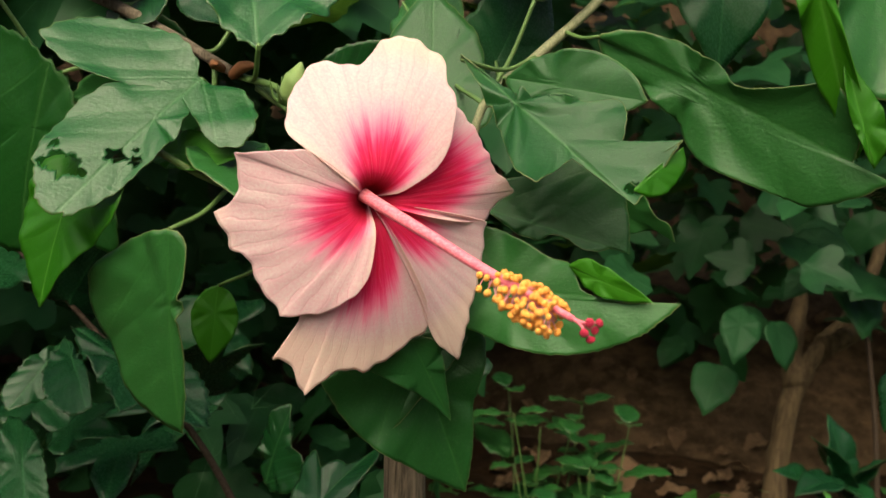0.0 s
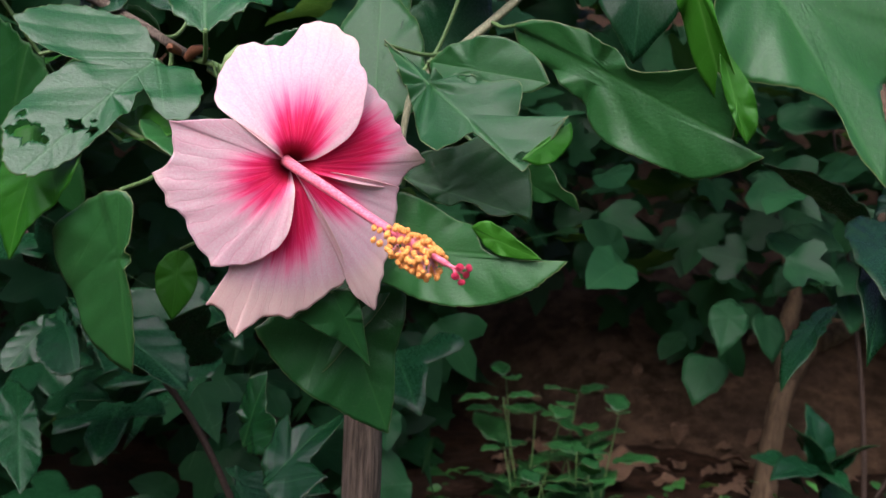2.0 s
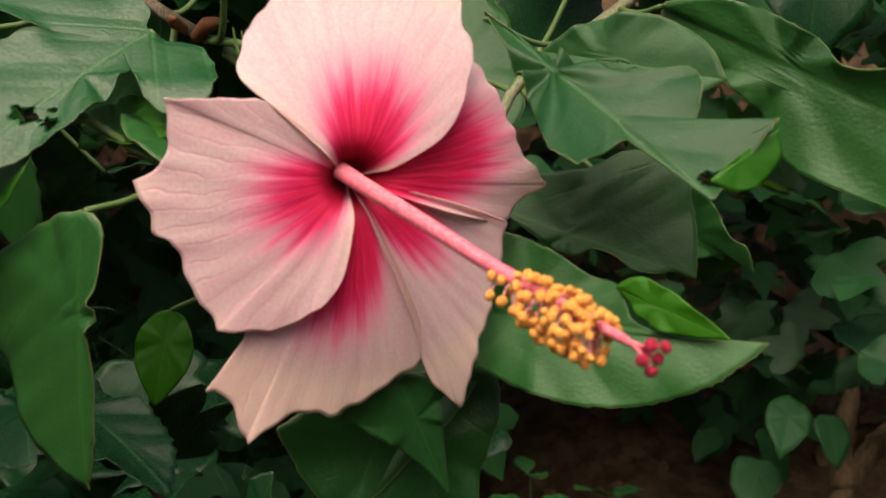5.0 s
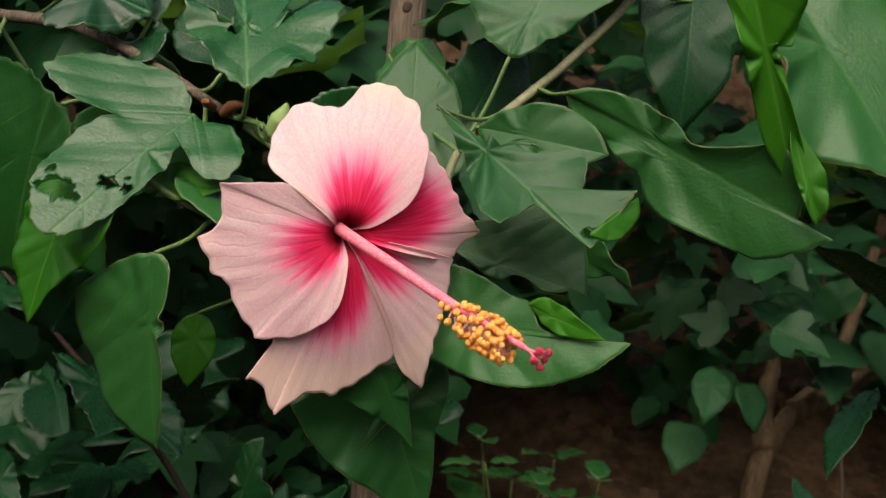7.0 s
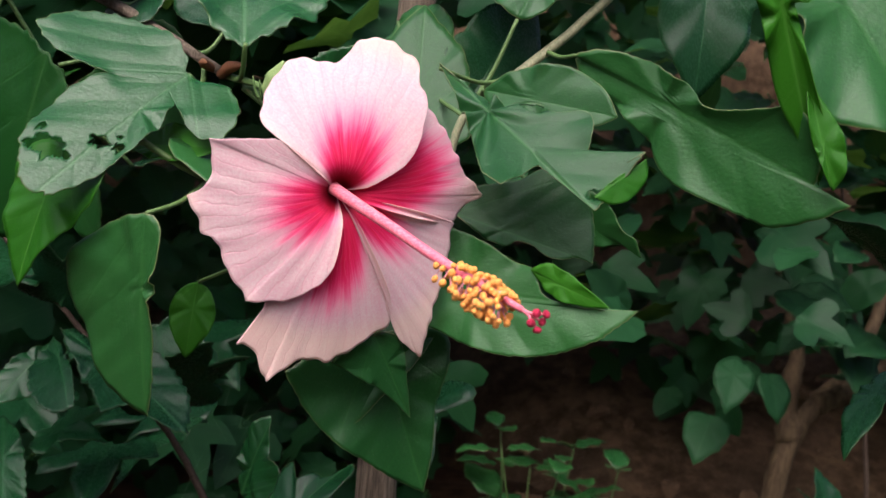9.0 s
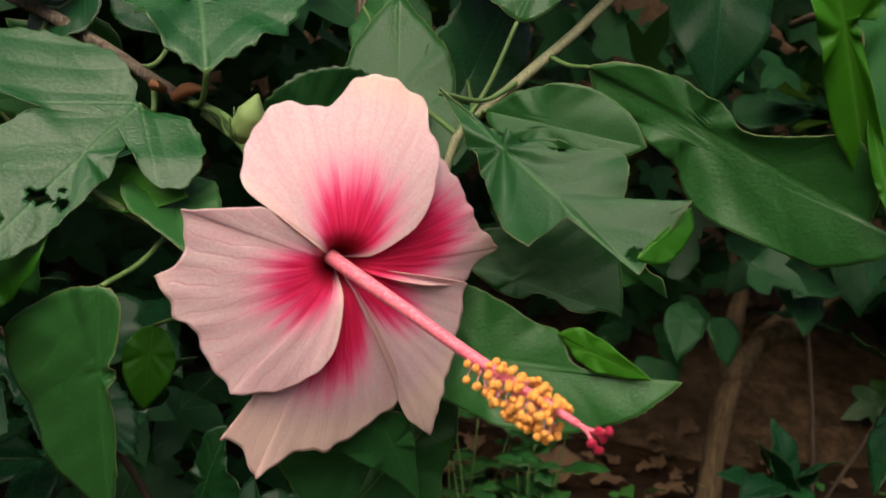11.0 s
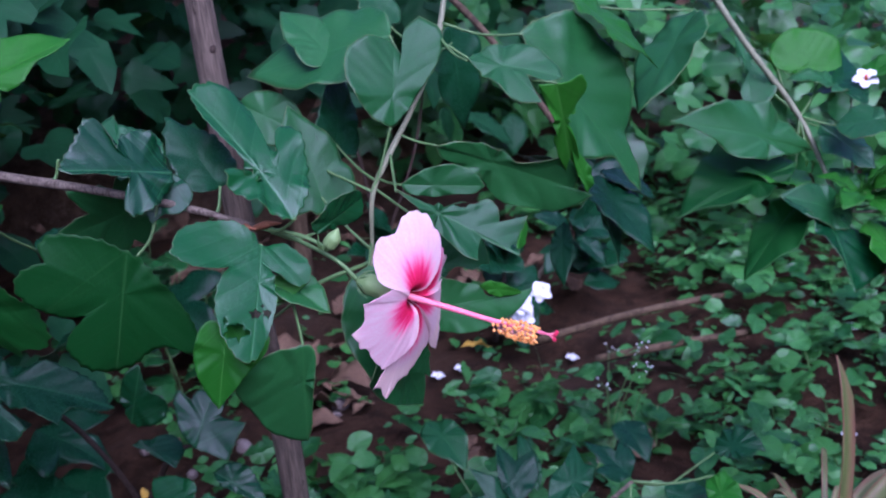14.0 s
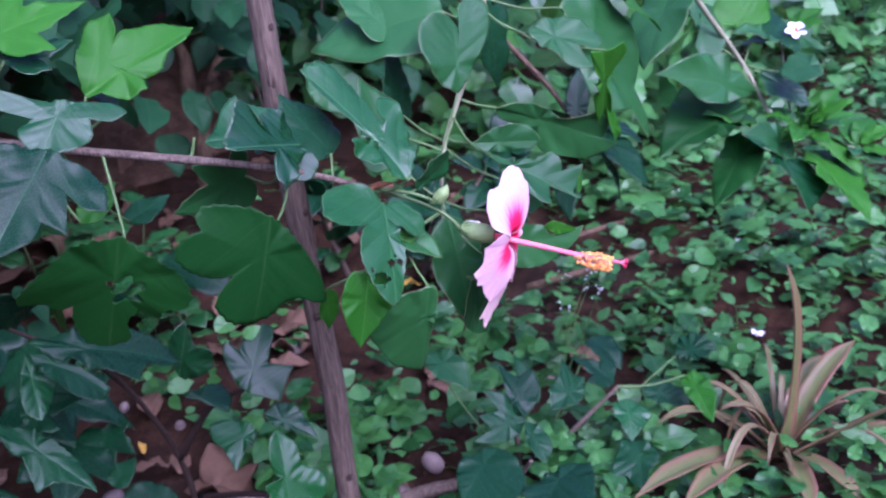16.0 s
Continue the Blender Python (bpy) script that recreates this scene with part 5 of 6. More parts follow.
scatter("ground_cover", "low creeping ground cover with small oval green leaves", "ground cover", 13000, cover_place, [(OVATE, 0.0, 22), (LANCE, 0.0, 22), ([(0, 1.0, 0.4, 0.45, 0.1)], 0.0, 22), ([(0, 1.0, 0.3, 0.35, 0.45)], 0.0, 22)], COVER, 72)


def sprig(seed, height, size, label, group, at, material=None):
    """An upright seedling: a thin stem with pairs of leaves."""
    rng = np.random.RandomState(seed)
    at = np.asarray(at, float)
    root = thing("seedling", label, "seedling", group, at=at)
    lean = np.array([rng.uniform(-0.3, 0.3), rng.uniform(-0.4, 0.2), 1.0])
    top = at + lean * height
    part("stem", tube([at - (0, 0, 0.02), at + 0.5 * lean * height + (0.003, 0, 0), top], [0.0014, 0.0012, 0.0008], 6), STEM, root)
    turn = rng.uniform(0, 6.28)
    pairs = 2 + seed % 3
    for k in range(pairs):
        f = (k + 0.7) / (pairs - 0.3)
        st = at + lean * height * f
        for h in (0, 1):
            g = turn + k * 1.57 + h * 3.14 + rng.uniform(-0.3, 0.3)
            way = np.array([math.cos(g), math.sin(g), rng.uniform(-0.1, 0.5)])
            ln = size * rng.uniform(0.75, 1.15) * (1.0 - 0.25 * (f > 0.9))
            side = st + np.cross((rng.uniform(-0.2, 0.2), -0.1, 1), way)
            leaf(root, st + 0.12 * ln * way, st + 1.1 * ln * unit(way), side, [(0, 1.0, 0.33, 0.42, 0.15)], material or COVER, "", 0.0, 20, seed * 9 + k * 2 + h, angles=26, rings=3, fold=0.12, arch=0.05, wave=0.03)
    return root


def seedlings():
    rng = np.random.RandomState(5)
    for k in range(46):
        x, y = rng.uniform(0.33, 1.15), rng.uniform(-0.22, 0.45)
        sprig(300 + k, rng.uniform(0.02, 0.07), rng.uniform(0.026, 0.046), "low green seedling with paired oval leaves among the ground cover", "seedlings in the ground cover", (x, y, floor_z(x, y)))
    for k in range(12):
        f = rng.uniform()
        x, y = 0.24 + 0.06 * f + rng.uniform(-0.03, 0.03), 0.36 + 0.14 * f + rng.uniform(-0.03, 0.03)
        sprig(360 + k, rng.uniform(0.02, 0.05), rng.uniform(0.018, 0.028), "small round-leaved seedling on the soil by the stake", "seedlings by the stake", (x - 0.05, y, floor_z(x - 0.05, y)), SHADE)
    for k in range(16):
        x, y = rng.uniform(0.15, 0.28), rng.uniform(0.85, 1.25)
        sprig(380 + k, rng.uniform(0.10, 0.24), rng.uniform(0.05, 0.085), "fresh green seedling growing from the litter", "seedlings under the hedge", (x, y, floor_z(x, y)), VINE)


seedlings()


def bank_y(x, z):
    """The face of the earth bank: a gentle foot, steeper above."""
    near = math.exp(-(((x - 0.8) / 0.75) ** 4))
    return 2.3 - 0.60 * near * (1 - min(1.0, max(0.0, z) / 0.45)) + 0.25 * z + 0.10 * noise.noise((x * 1.3, z * 1.3, 2)) + 0.03 * noise.noise((x * 9.0, z * 9.0, 5))


def bank():
    """An earth bank behind the shrubs that closes the place."""
    xs, zs = np.linspace(-5, 3.4, 160), np.linspace(-0.1, 1.6, 40)
    verts = [(x, bank_y(x, z), z) for z in zs for x in xs]
    faces = [(j * 160 + i, j * 160 + i + 1, (j + 1) * 160 + i + 1, (j + 1) * 160 + i) for j in range(39) for i in range(159)]
    tagged(part("backdrop", mesh_of("bank", verts, faces), LIT_SOIL), "brown earth bank behind the shrubs, soil colour lightened against its shade", "bank", kind="structure")


bank()


def glare_hedge():
    """An invented, unseen clipped hedge that closes the place and blocks low sky glare."""
    n = 90
    profile = [(0.0, -0.1), (0.02, 0.25), (-0.03, 0.55), (0.03, 0.85), (0.10, 1.08), (0.25, 1.15), (0.40, 1.08), (0.47, 0.8), (0.50, 0.4), (0.50, -0.1)]
    verts = []
    for k, (d, z) in enumerate(profile):
        for i in range(n):
            g = radians(165 + 210 * i / (n - 1))
            r = 3.3 + d + 0.06 * noise.noise((math.cos(g) * 17, math.sin(g) * 17, z * 4 + d))
            verts.append((0.5 + r * math.cos(g), 0.4 + r * math.sin(g), z + (0.05 * noise.noise((g * 9, d * 3, 1)) if z > 0 else 0.0)))
    faces = [(j * n + i, j * n + i + 1, (j + 1) * n + i + 1, (j + 1) * n + i) for j in range(len(profile) - 1) for i in range(n - 1)]
    tagged(part("backdrop", mesh_of("glare_hedge", verts, faces), HEDGE), "unseen dark green hedge added round the garden to cut low sky glare", "hedge", kind="structure")


HEDGE = plain("hedge_green", (0.010, 0.030, 0.010), (0.045, 0.110, 0.030), 0.8, 22.0, 0.2, 0.0, 1.0)
glare_hedge()


# ---------------------------------------------------------------- plants near the ground
def lower_hibiscus():
    root = thing("hibiscus_shrub", "hibiscus shrub in shade-darkened colour with drooping lobed leaves on thin twigs", "shrub", at=(-0.10, 0.42, 0.0))
    part("twig", tube([(-0.06, 0.46, -0.02), (-0.08, 0.44, 0.12), (-0.14, 0.42, 0.26), (-0.22, 0.40, 0.35), (-0.30, 0.42, 0.42)], [0.004, 0.0033, 0.0027, 0.002, 0.0014], 8, True, 0.1, 6), KNOT, root)
    part("twig", tube([(-0.08, 0.44, 0.12), (-0.06, 0.38, 0.20), (-0.05, 0.31, 0.24)], [0.004, 0.003, 0.002], 8, True, 0.1, 7), KNOT, root)
    part("twig", tube([(-0.06, 0.45, 0.05), (-0.07, 0.33, 0.11), (-0.08, 0.22, 0.155)], [0.004, 0.003, 0.002], 8, True, 0.1, 8), KNOT, root)
    cut_leaf(root, (-0.2336, 0.3923, 0.3502), (-0.1189, 0.3180, 0.3022), (-0.2154, 0.4140, 0.3601), [(0.0, -0.01), (0.11, 0.08), (0.31, 0.15), (0.6, 0.2), (0.85, 0.14), (1.0, 0.0), (0.93, -0.08), (0.77, -0.14), (0.74, -0.28), (0.57, -0.22), (0.38, -0.16), (0.19, -0.1)],
             DARK, "large glossy lobe", 0.05, 36, (), 150, 10, seed=80, fold=0.05, arch=0.03, wave=0.03, quilt=0.008)
    cut_leaf(root, (-0.2357, 0.3835, 0.3458), (-0.1991, 0.3190, 0.3092), (-0.2089, 0.3962, 0.3503), [(0.0, 0.0), (0.25, 0.05), (0.58, 0.08), (1.0, 0.05), (1.02, -0.17), (0.76, -0.29), (0.39, -0.22)],
             DARK, "", 0.06, 30, (), 150, 10, seed=81, fold=0.05, arch=0.03, wave=0.03, quilt=0.008)
    cut_leaf(root, (-0.2357, 0.3870, 0.3448), (-0.2587, 0.3411, 0.2993), (-0.2085, 0.3860, 0.3321), [(0.0, 0.0), (0.23, 0.12), (0.5, 0.31), (0.77, 0.19), (1.01, -0.0), (0.83, -0.19), (0.42, -0.18)],
             HIB, "", 0.06, 28, (), 150, 10, seed=82, fold=0.05, arch=0.03, wave=0.03, quilt=0.008)
    cut_leaf(root, (-0.2720, 0.3995, 0.2820), (-0.2341, 0.3217, 0.2158), (-0.2438, 0.4070, 0.2893), [(-0.06, -0.07), (-0.02, 0.02), (0.22, 0.12), (0.51, 0.15), (0.77, 0.13), (1.01, -0.0), (0.74, -0.12), (0.62, -0.31), (0.36, -0.16), (0.19, -0.14)],
             DARK, "large drooping glossy lobe", 0.05, 32, (), 150, 10, seed=83, fold=0.05, arch=0.03, wave=0.03, quilt=0.008)
    cut_leaf(root, (-0.0688, 0.3043, 0.2085), (-0.1057, 0.2887, 0.1759), (-0.0552, 0.2777, 0.2059), [(0.02, 0.05), (0.32, 0.23), (0.66, 0.08), (1.02, 0.01), (0.64, -0.34), (0.46, -0.66), (0.17, -0.77), (0.0, -0.43)],
             HIB, "", 0.06, 30, (), 150, 10, seed=84, fold=0.05, arch=0.03, wave=0.03, quilt=0.008)
    cut_leaf(root, (-0.0900, 0.3836, 0.2482), (-0.0719, 0.3756, 0.3068), (-0.1131, 0.4002, 0.2576), [(0.0, 0.0), (0.43, 0.24), (0.84, 0.2), (1.01, 0.02), (0.64, -0.17), (0.55, -0.47), (0.21, -0.52), (-0.03, -0.2)],
             HIB, "", 0.06, 28, (), 150, 10, seed=85, fold=0.05, arch=0.03, wave=0.03, quilt=0.008)
    cut_leaf(root, (-0.0463, 0.3109, 0.2065), (-0.0180, 0.2618, 0.1747), (-0.0195, 0.3198, 0.2165), [(0.01, -0.01), (0.19, 0.3), (0.55, 0.29), (1.01, -0.01), (0.58, -0.09), (0.22, -0.14)],
             HIB, "", 0.05, 28, (), 150, 10, seed=86, fold=0.05, arch=0.03, wave=0.03, quilt=0.008)
    cut_leaf(root, (-0.0589, 0.3117, 0.2370), (-0.0104, 0.3328, 0.2879), (-0.0780, 0.3329, 0.2464), [(-0.02, -0.0), (0.12, 0.23), (0.46, 0.46), (0.64, 0.45), (0.55, 0.24), (0.71, 0.21), (0.76, 0.07), (1.01, 0.0), (0.92, -0.17), (0.46, -0.2), (0.46, -0.56), (0.26, -0.52), (-0.06, -0.48), (-0.04, -0.22)],
             HIB, "three-lobed toothed leaf", 0.05, 44, (), 150, 10, (0.31, -0.03), ((0, 0, 0.95, -0.01), (0, 0, 0.54, 0.42), (0, 0, 0.39, -0.51)), 87, fold=0.05, arch=0.03, wave=0.03, quilt=0.005)
    cut_leaf(root, (-0.0952, 0.2223, 0.1623), (-0.0776, 0.2454, 0.2251), (-0.1234, 0.2311, 0.1669), [(-0.18, 0.15), (0.29, 0.34), (0.34, 0.1), (0.59, 0.21), (0.9, 0.15), (1.01, -0.0), (0.76, -0.23), (0.47, -0.27), (0.24, -0.58), (-0.1, -0.51), (-0.26, -0.18)],
             HIB, "bluish toothed leaf", 0.06, 44, (), 150, 10, seed=88, centre=(0.26, -0.05), ribs=((0, 0, 0.95, -0.0),), fold=0.05, arch=0.03, wave=0.03, quilt=0.008)
    cut_leaf(root, (-0.0973, 0.3675, 0.2357), (-0.0713, 0.3308, 0.2145), (-0.0723, 0.3839, 0.2380), [(-0.01, -0.04), (0.44, 0.55), (0.87, 0.46), (1.0, -0.09), (0.57, -0.07)],
             DARK, "", 0.05, 24, (), 150, 10, seed=89, fold=0.05, arch=0.03, wave=0.03, quilt=0.008)
    more = (((-0.181, 0.399, 0.159), (-0.146, 0.403, 0.175), (-0.163, 0.421, 0.174), BROAD), ((-0.247, 0.411, 0.274), (-0.190, 0.385, 0.276), (-0.202, 0.420, 0.290), TRI), ((-0.16, 0.43, 0.30), (-0.12, 0.37, 0.36), (-0.10, 0.42, 0.34), PALM),
            ((-0.28, 0.41, 0.40), (-0.34, 0.35, 0.37), (-0.30, 0.34, 0.36), PALM), ((-0.24, 0.40, 0.37), (-0.20, 0.36, 0.42), (-0.18, 0.39, 0.39), PALM))
    for k, (a, b, c, sh) in enumerate(more):
        leaf(root, a, b, c, sh, DARK, "", 0.07, 44, 90 + k, angles=72, rings=6, fold=0.08, arch=0.06, wave=0.03)
    for k in range(32):
        rng = np.random.RandomState(500 + k)
        a = np.array([rng.uniform(-0.75, 0.02), rng.uniform(0.46, 0.85), rng.uniform(0.05, 0.36)])
        way = np.array([rng.uniform(-0.7, 0.7), rng.uniform(-1, 0.0), rng.uniform(-0.8, 0.2)])
        b = a + unit(way) * rng.uniform(0.07, 0.12)
        up = np.array([rng.uniform(-0.4, 0.4), rng.uniform(-1.0, -0.1), rng.uniform(0.4, 1.0)])
        leaf(root, a, b, a + np.cross(unit(up), unit(way)), PALM if k % 3 else TRI, DARK, "", 0.07, 44, 120 + k, angles=60, rings=5, fold=0.08, arch=0.06, wave=0.03)


lower_hibiscus()


def low_shrub():
    root = thing("low_shrub", "low shrub with dark glossy lobed leaves above the soil", "shrub", at=(0.20, 0.18, 0.0))
    part("twig", tube([(0.24, 0.22, -0.02), (0.21, 0.19, 0.07), (0.196, 0.180, 0.136)], [0.004, 0.003, 0.002], 8, True, 0.1, 3), TWIG, root)
    part("twig", tube([(0.24, 0.22, -0.02), (0.27, 0.15, 0.07), (0.302, 0.109, 0.123)], [0.004, 0.003, 0.002], 8, True, 0.1, 4), TWIG, root)
    part("twig", tube([(0.20, 0.20, -0.02), (0.16, 0.15, 0.06), (0.150, 0.120, 0.105)], [0.004, 0.003, 0.002], 8, True, 0.1, 4), TWIG, root)
    cut_leaf(root, (0.1952, 0.1644, 0.1167), (0.1285, 0.1792, 0.1224), (0.1891, 0.1452, 0.0945), [(-0.01, 0.02), (0.31, 0.23), (0.75, 0.17), (1.05, 0.02), (0.66, -0.01), (0.81, -0.32), (0.4, -0.3), (0.52, -0.72), (0.21, -0.53), (-0.01, -0.31)],
             DARK, "", 0.05, 34, (), 150, 10, seed=180, centre=(0.29, -0.09), fold=0.05, arch=0.03, wave=0.03, quilt=0.008)
    cut_leaf(root, (0.1903, 0.1600, 0.1224), (0.2172, 0.2123, 0.1619), (0.1627, 0.1707, 0.1270), [(0.0, 0.0), (0.4, 0.14), (0.75, 0.11), (1.02, 0.01), (0.71, -0.19), (0.81, -0.47), (0.44, -0.48), (0.17, -0.28)],
             DARK, "", 0.05, 34, (), 150, 10, seed=181, centre=(0.43, -0.14), fold=0.05, arch=0.03, wave=0.03, quilt=0.008)
    cut_leaf(root, (0.2339, 0.1462, 0.1239), (0.2919, 0.1420, 0.1283), (0.2348, 0.1731, 0.1370), [(-0.23, -0.05), (0.11, 0.32), (0.46, 0.41), (0.9, 0.68), (0.82, 0.26), (0.88, 0.03), (0.44, -0.28), (0.11, -0.2)],
             DARK, "", 0.05, 34, (), 150, 10, seed=182, fold=0.05, arch=0.03, wave=0.03, quilt=0.008)
    cut_leaf(root, (0.1852, 0.1550, 0.1219), (0.1609, 0.1104, 0.0989), (0.2116, 0.1407, 0.1217), [(-0.03, 0.01), (0.21, 0.26), (0.71, 0.29), (1.02, 0.01), (0.8, -0.14), (0.38, -0.15)],
             DARK, "", 0.06, 30, (), 150, 10, seed=183, fold=0.05, arch=0.03, wave=0.03, quilt=0.008)
    cut_leaf(root, (0.2913, 0.0924, 0.1140), (0.2527, 0.0595, 0.0945), (0.3123, 0.0724, 0.1063), [(0.05, -0.21), (-0.04, 0.17), (0.34, 0.51), (0.67, 0.29), (1.02, -0.01), (0.73, -0.18), (0.34, -0.33)],
             HIB, "", 0.06, 32, (), 150, 10, seed=184, fold=0.05, arch=0.03, wave=0.03, quilt=0.008)
    cut_leaf(root, (0.2607, 0.0558, 0.0929), (0.2070, 0.0176, 0.0697), (0.2777, 0.0312, 0.0942), [(-0.02, -0.27), (0.07, 0.14), (0.39, 0.31), (0.66, 0.14), (1.02, 0.04), (0.85, -0.14), (0.71, -0.23), (0.85, -0.48), (0.48, -0.43)],
             DARK, "", 0.05, 34, (), 150, 10, seed=185, centre=(0.44, -0.05), fold=0.05, arch=0.03, wave=0.03, quilt=0.008)
    cut_leaf(root, (0.4239, 0.1077, 0.1102), (0.4469, 0.0621, 0.1151), (0.4491, 0.1213, 0.1194), [(-0.02, 0.1), (0.16, 0.49), (0.62, 0.49), (1.0, 0.04), (0.63, -0.31), (0.1, -0.23)],
             DARK, "dark ribbed leaf", 0, 34, (), 150, 10, seed=187, fold=0.05, arch=0.03, wave=0.05, waves=11, quilt=0.012, veins=9)
    cut_leaf(root, (0.3599, 0.0536, 0.1292), (0.3179, -0.0040, 0.1049), (0.3825, 0.0348, 0.1348), [(0.04, -0.13), (0.05, -0.02), (0.0, 0.13), (0.31, 0.25), (0.62, 0.22), (1.01, -0.0), (0.71, -0.11), (0.37, -0.18)],
             LIME, "bright green heart-shaped leaf", 0.03, 34, (), 150, 10, seed=188, fold=0.05, arch=0.03, wave=0.03, quilt=0.008)
    cut_leaf(root, (0.1313, 0.1582, 0.1137), (0.0634, 0.1392, 0.1032), (0.1401, 0.1301, 0.1080), [(-0.12, 0.07), (0.16, 0.56), (0.64, 0.76), (1.05, 0.56), (1.2, 0.09), (0.59, -0.34), (0.13, -0.19)],
             DARK, "", 0.05, 34, (), 150, 10, seed=190, fold=0.05, arch=0.03, wave=0.03, quilt=0.008)
    cut_leaf(root, (0.1668, 0.0832, 0.1020), (0.0805, 0.0579, 0.1030), (0.1753, 0.0544, 0.1016), [(-0.01, -0.01), (-0.16, 0.23), (0.26, 0.43), (0.81, 0.56), (1.07, 0.25), (0.78, -0.28), (0.56, -0.25), (0.3, -0.17)],
             DARK, "", 0.05, 34, (), 150, 10, seed=191, fold=0.05, arch=0.03, wave=0.03, quilt=0.008)
    cut_leaf(root, (0.3329, 0.0965, 0.1038), (0.3589, 0.0514, 0.0894), (0.3589, 0.1088, 0.1121), [(-0.02, 0.07), (0.33, 0.42), (0.94, 0.22), (1.03, -0.07), (0.56, -0.22), (0.15, -0.2)],
             DARK, "", 0.03, 34, (), 150, 10, seed=192, fold=0.05, arch=0.03, wave=0.03, quilt=0.008)
    more = (((0.372, 0.195, 0.129), (0.362, 0.144, 0.105), (0.329, 0.170, 0.118), BROAD, DARK), ((0.201, 0.312, 0.157), (0.194, 0.240, 0.129), (0.165, 0.276, 0.139), OVATE, VINE), ((0.23, 0.17, 0.12), (0.25, 0.22, 0.155), (0.28, 0.18, 0.14), LANCE, DARK), ((0.31, 0.12, 0.12), (0.29, 0.17, 0.15), (0.33, 0.16, 0.14), TRI, DARK))
    for k, (a, b, c, sh, mat) in enumerate(more):
        leaf(root, a, b, c, sh, mat, "", 0.06 if sh is TRI else 0.0, 40, 180 + k, angles=72, rings=6, fold=0.12, arch=0.06, wave=0.03)
    for a, b in (((0.302, 0.109, 0.123), (0.357, 0.053, 0.128)), ((0.25, 0.20, 0.02), (0.372, 0.195, 0.129)), ((0.26, 0.17, 0.05), (0.418, 0.104, 0.108)), ((0.22, 0.21, 0.03), (0.201, 0.312, 0.157)), ((0.302, 0.109, 0.123), (0.348, 0.097, 0.106)), ((0.30, 0.11, 0.12), (0.271, 0.080, 0.100))):
        stalk(root, a, b, 0.0012, 0.0)


low_shrub()


def far_bush():
    root = thing("jasmine_bush", "small bush with glossy leaves and white blossoms", "bush", at=(0.62, 0.72, 0.0))
    part("twig", tube([(0.62, 0.74, -0.02), (0.615, 0.70, 0.08), (0.606, 0.677, 0.140)], [0.005, 0.004, 0.002], 8), TWIG, root)
    part("twig", tube([(0.64, 0.75, -0.02), (0.70, 0.71, 0.08), (0.754, 0.684, 0.150)], [0.005, 0.004, 0.002], 8), TWIG, root)
    part("twig", tube([(0.55, 0.85, -0.02), (0.52, 0.85, 0.08), (0.496, 0.846, 0.151)], [0.005, 0.004, 0.002], 8), TWIG, root)
    rows = (((0.606, 0.677, 0.132), (0.515, 0.695, 0.172), (0.530, 0.658, 0.128)), ((0.606, 0.677, 0.136), (0.584, 0.725, 0.219), (0.642, 0.731, 0.190)), ((0.610, 0.676, 0.136), (0.652, 0.697, 0.198), (0.684, 0.707, 0.143)),
            ((0.752, 0.684, 0.147), (0.694, 0.711, 0.181), (0.676, 0.655, 0.142)), ((0.754, 0.684, 0.149), (0.840, 0.696, 0.190), (0.861, 0.700, 0.140)), ((0.756, 0.683, 0.145), (0.837, 0.650, 0.124), (0.761, 0.617, 0.102)), ((0.610, 0.668, 0.098), (0.575, 0.606, 0.012), (0.615, 0.611, 0.045)))
    more = (((0.746, 0.663, 0.139), (0.760, 0.616, 0.095), (0.711, 0.611, 0.095)), ((0.496, 0.846, 0.151), (0.481, 0.859, 0.239), (0.525, 0.878, 0.204)), ((0.484, 0.845, 0.137), (0.408, 0.817, 0.178), (0.428, 0.796, 0.155)), ((0.503, 0.845, 0.145), (0.548, 0.857, 0.182), (0.553, 0.898, 0.200)),
            ((0.50, 0.845, 0.15), (0.56, 0.82, 0.20), (0.57, 0.86, 0.19)), ((0.50, 0.85, 0.14), (0.45, 0.82, 0.22), (0.45, 0.88, 0.2)))
    for k, (a, b, c) in enumerate(rows + more):
        leaf(root, a, b, c, OVATE, DARK, "", 0.03, 40, 220 + k, angles=60, rings=6, fold=0.2, arch=0.08)
    rng = np.random.RandomState(19)
    for k in range(34):
        c = np.array(((0.606, 0.677, 0.11), (0.754, 0.684, 0.12), (0.50, 0.845, 0.13), (0.86, 0.72, 0.13))[k % 4])
        g = rng.uniform(0, 6.28)
        a = c + (rng.uniform(-0.03, 0.03), rng.uniform(-0.03, 0.03), rng.uniform(-0.07, 0.05))
        way = unit((math.cos(g), math.sin(g), rng.uniform(-0.5, 0.7)))
        leaf(root, a, a + way * rng.uniform(0.06, 0.10), a + np.cross((rng.uniform(-0.3, 0.3), -0.5, 0.9), way), OVATE, DARK if k % 3 else DARK, "", 0.0, 40, 240 + k, angles=44, rings=5, fold=0.15, arch=0.08)


far_bush()


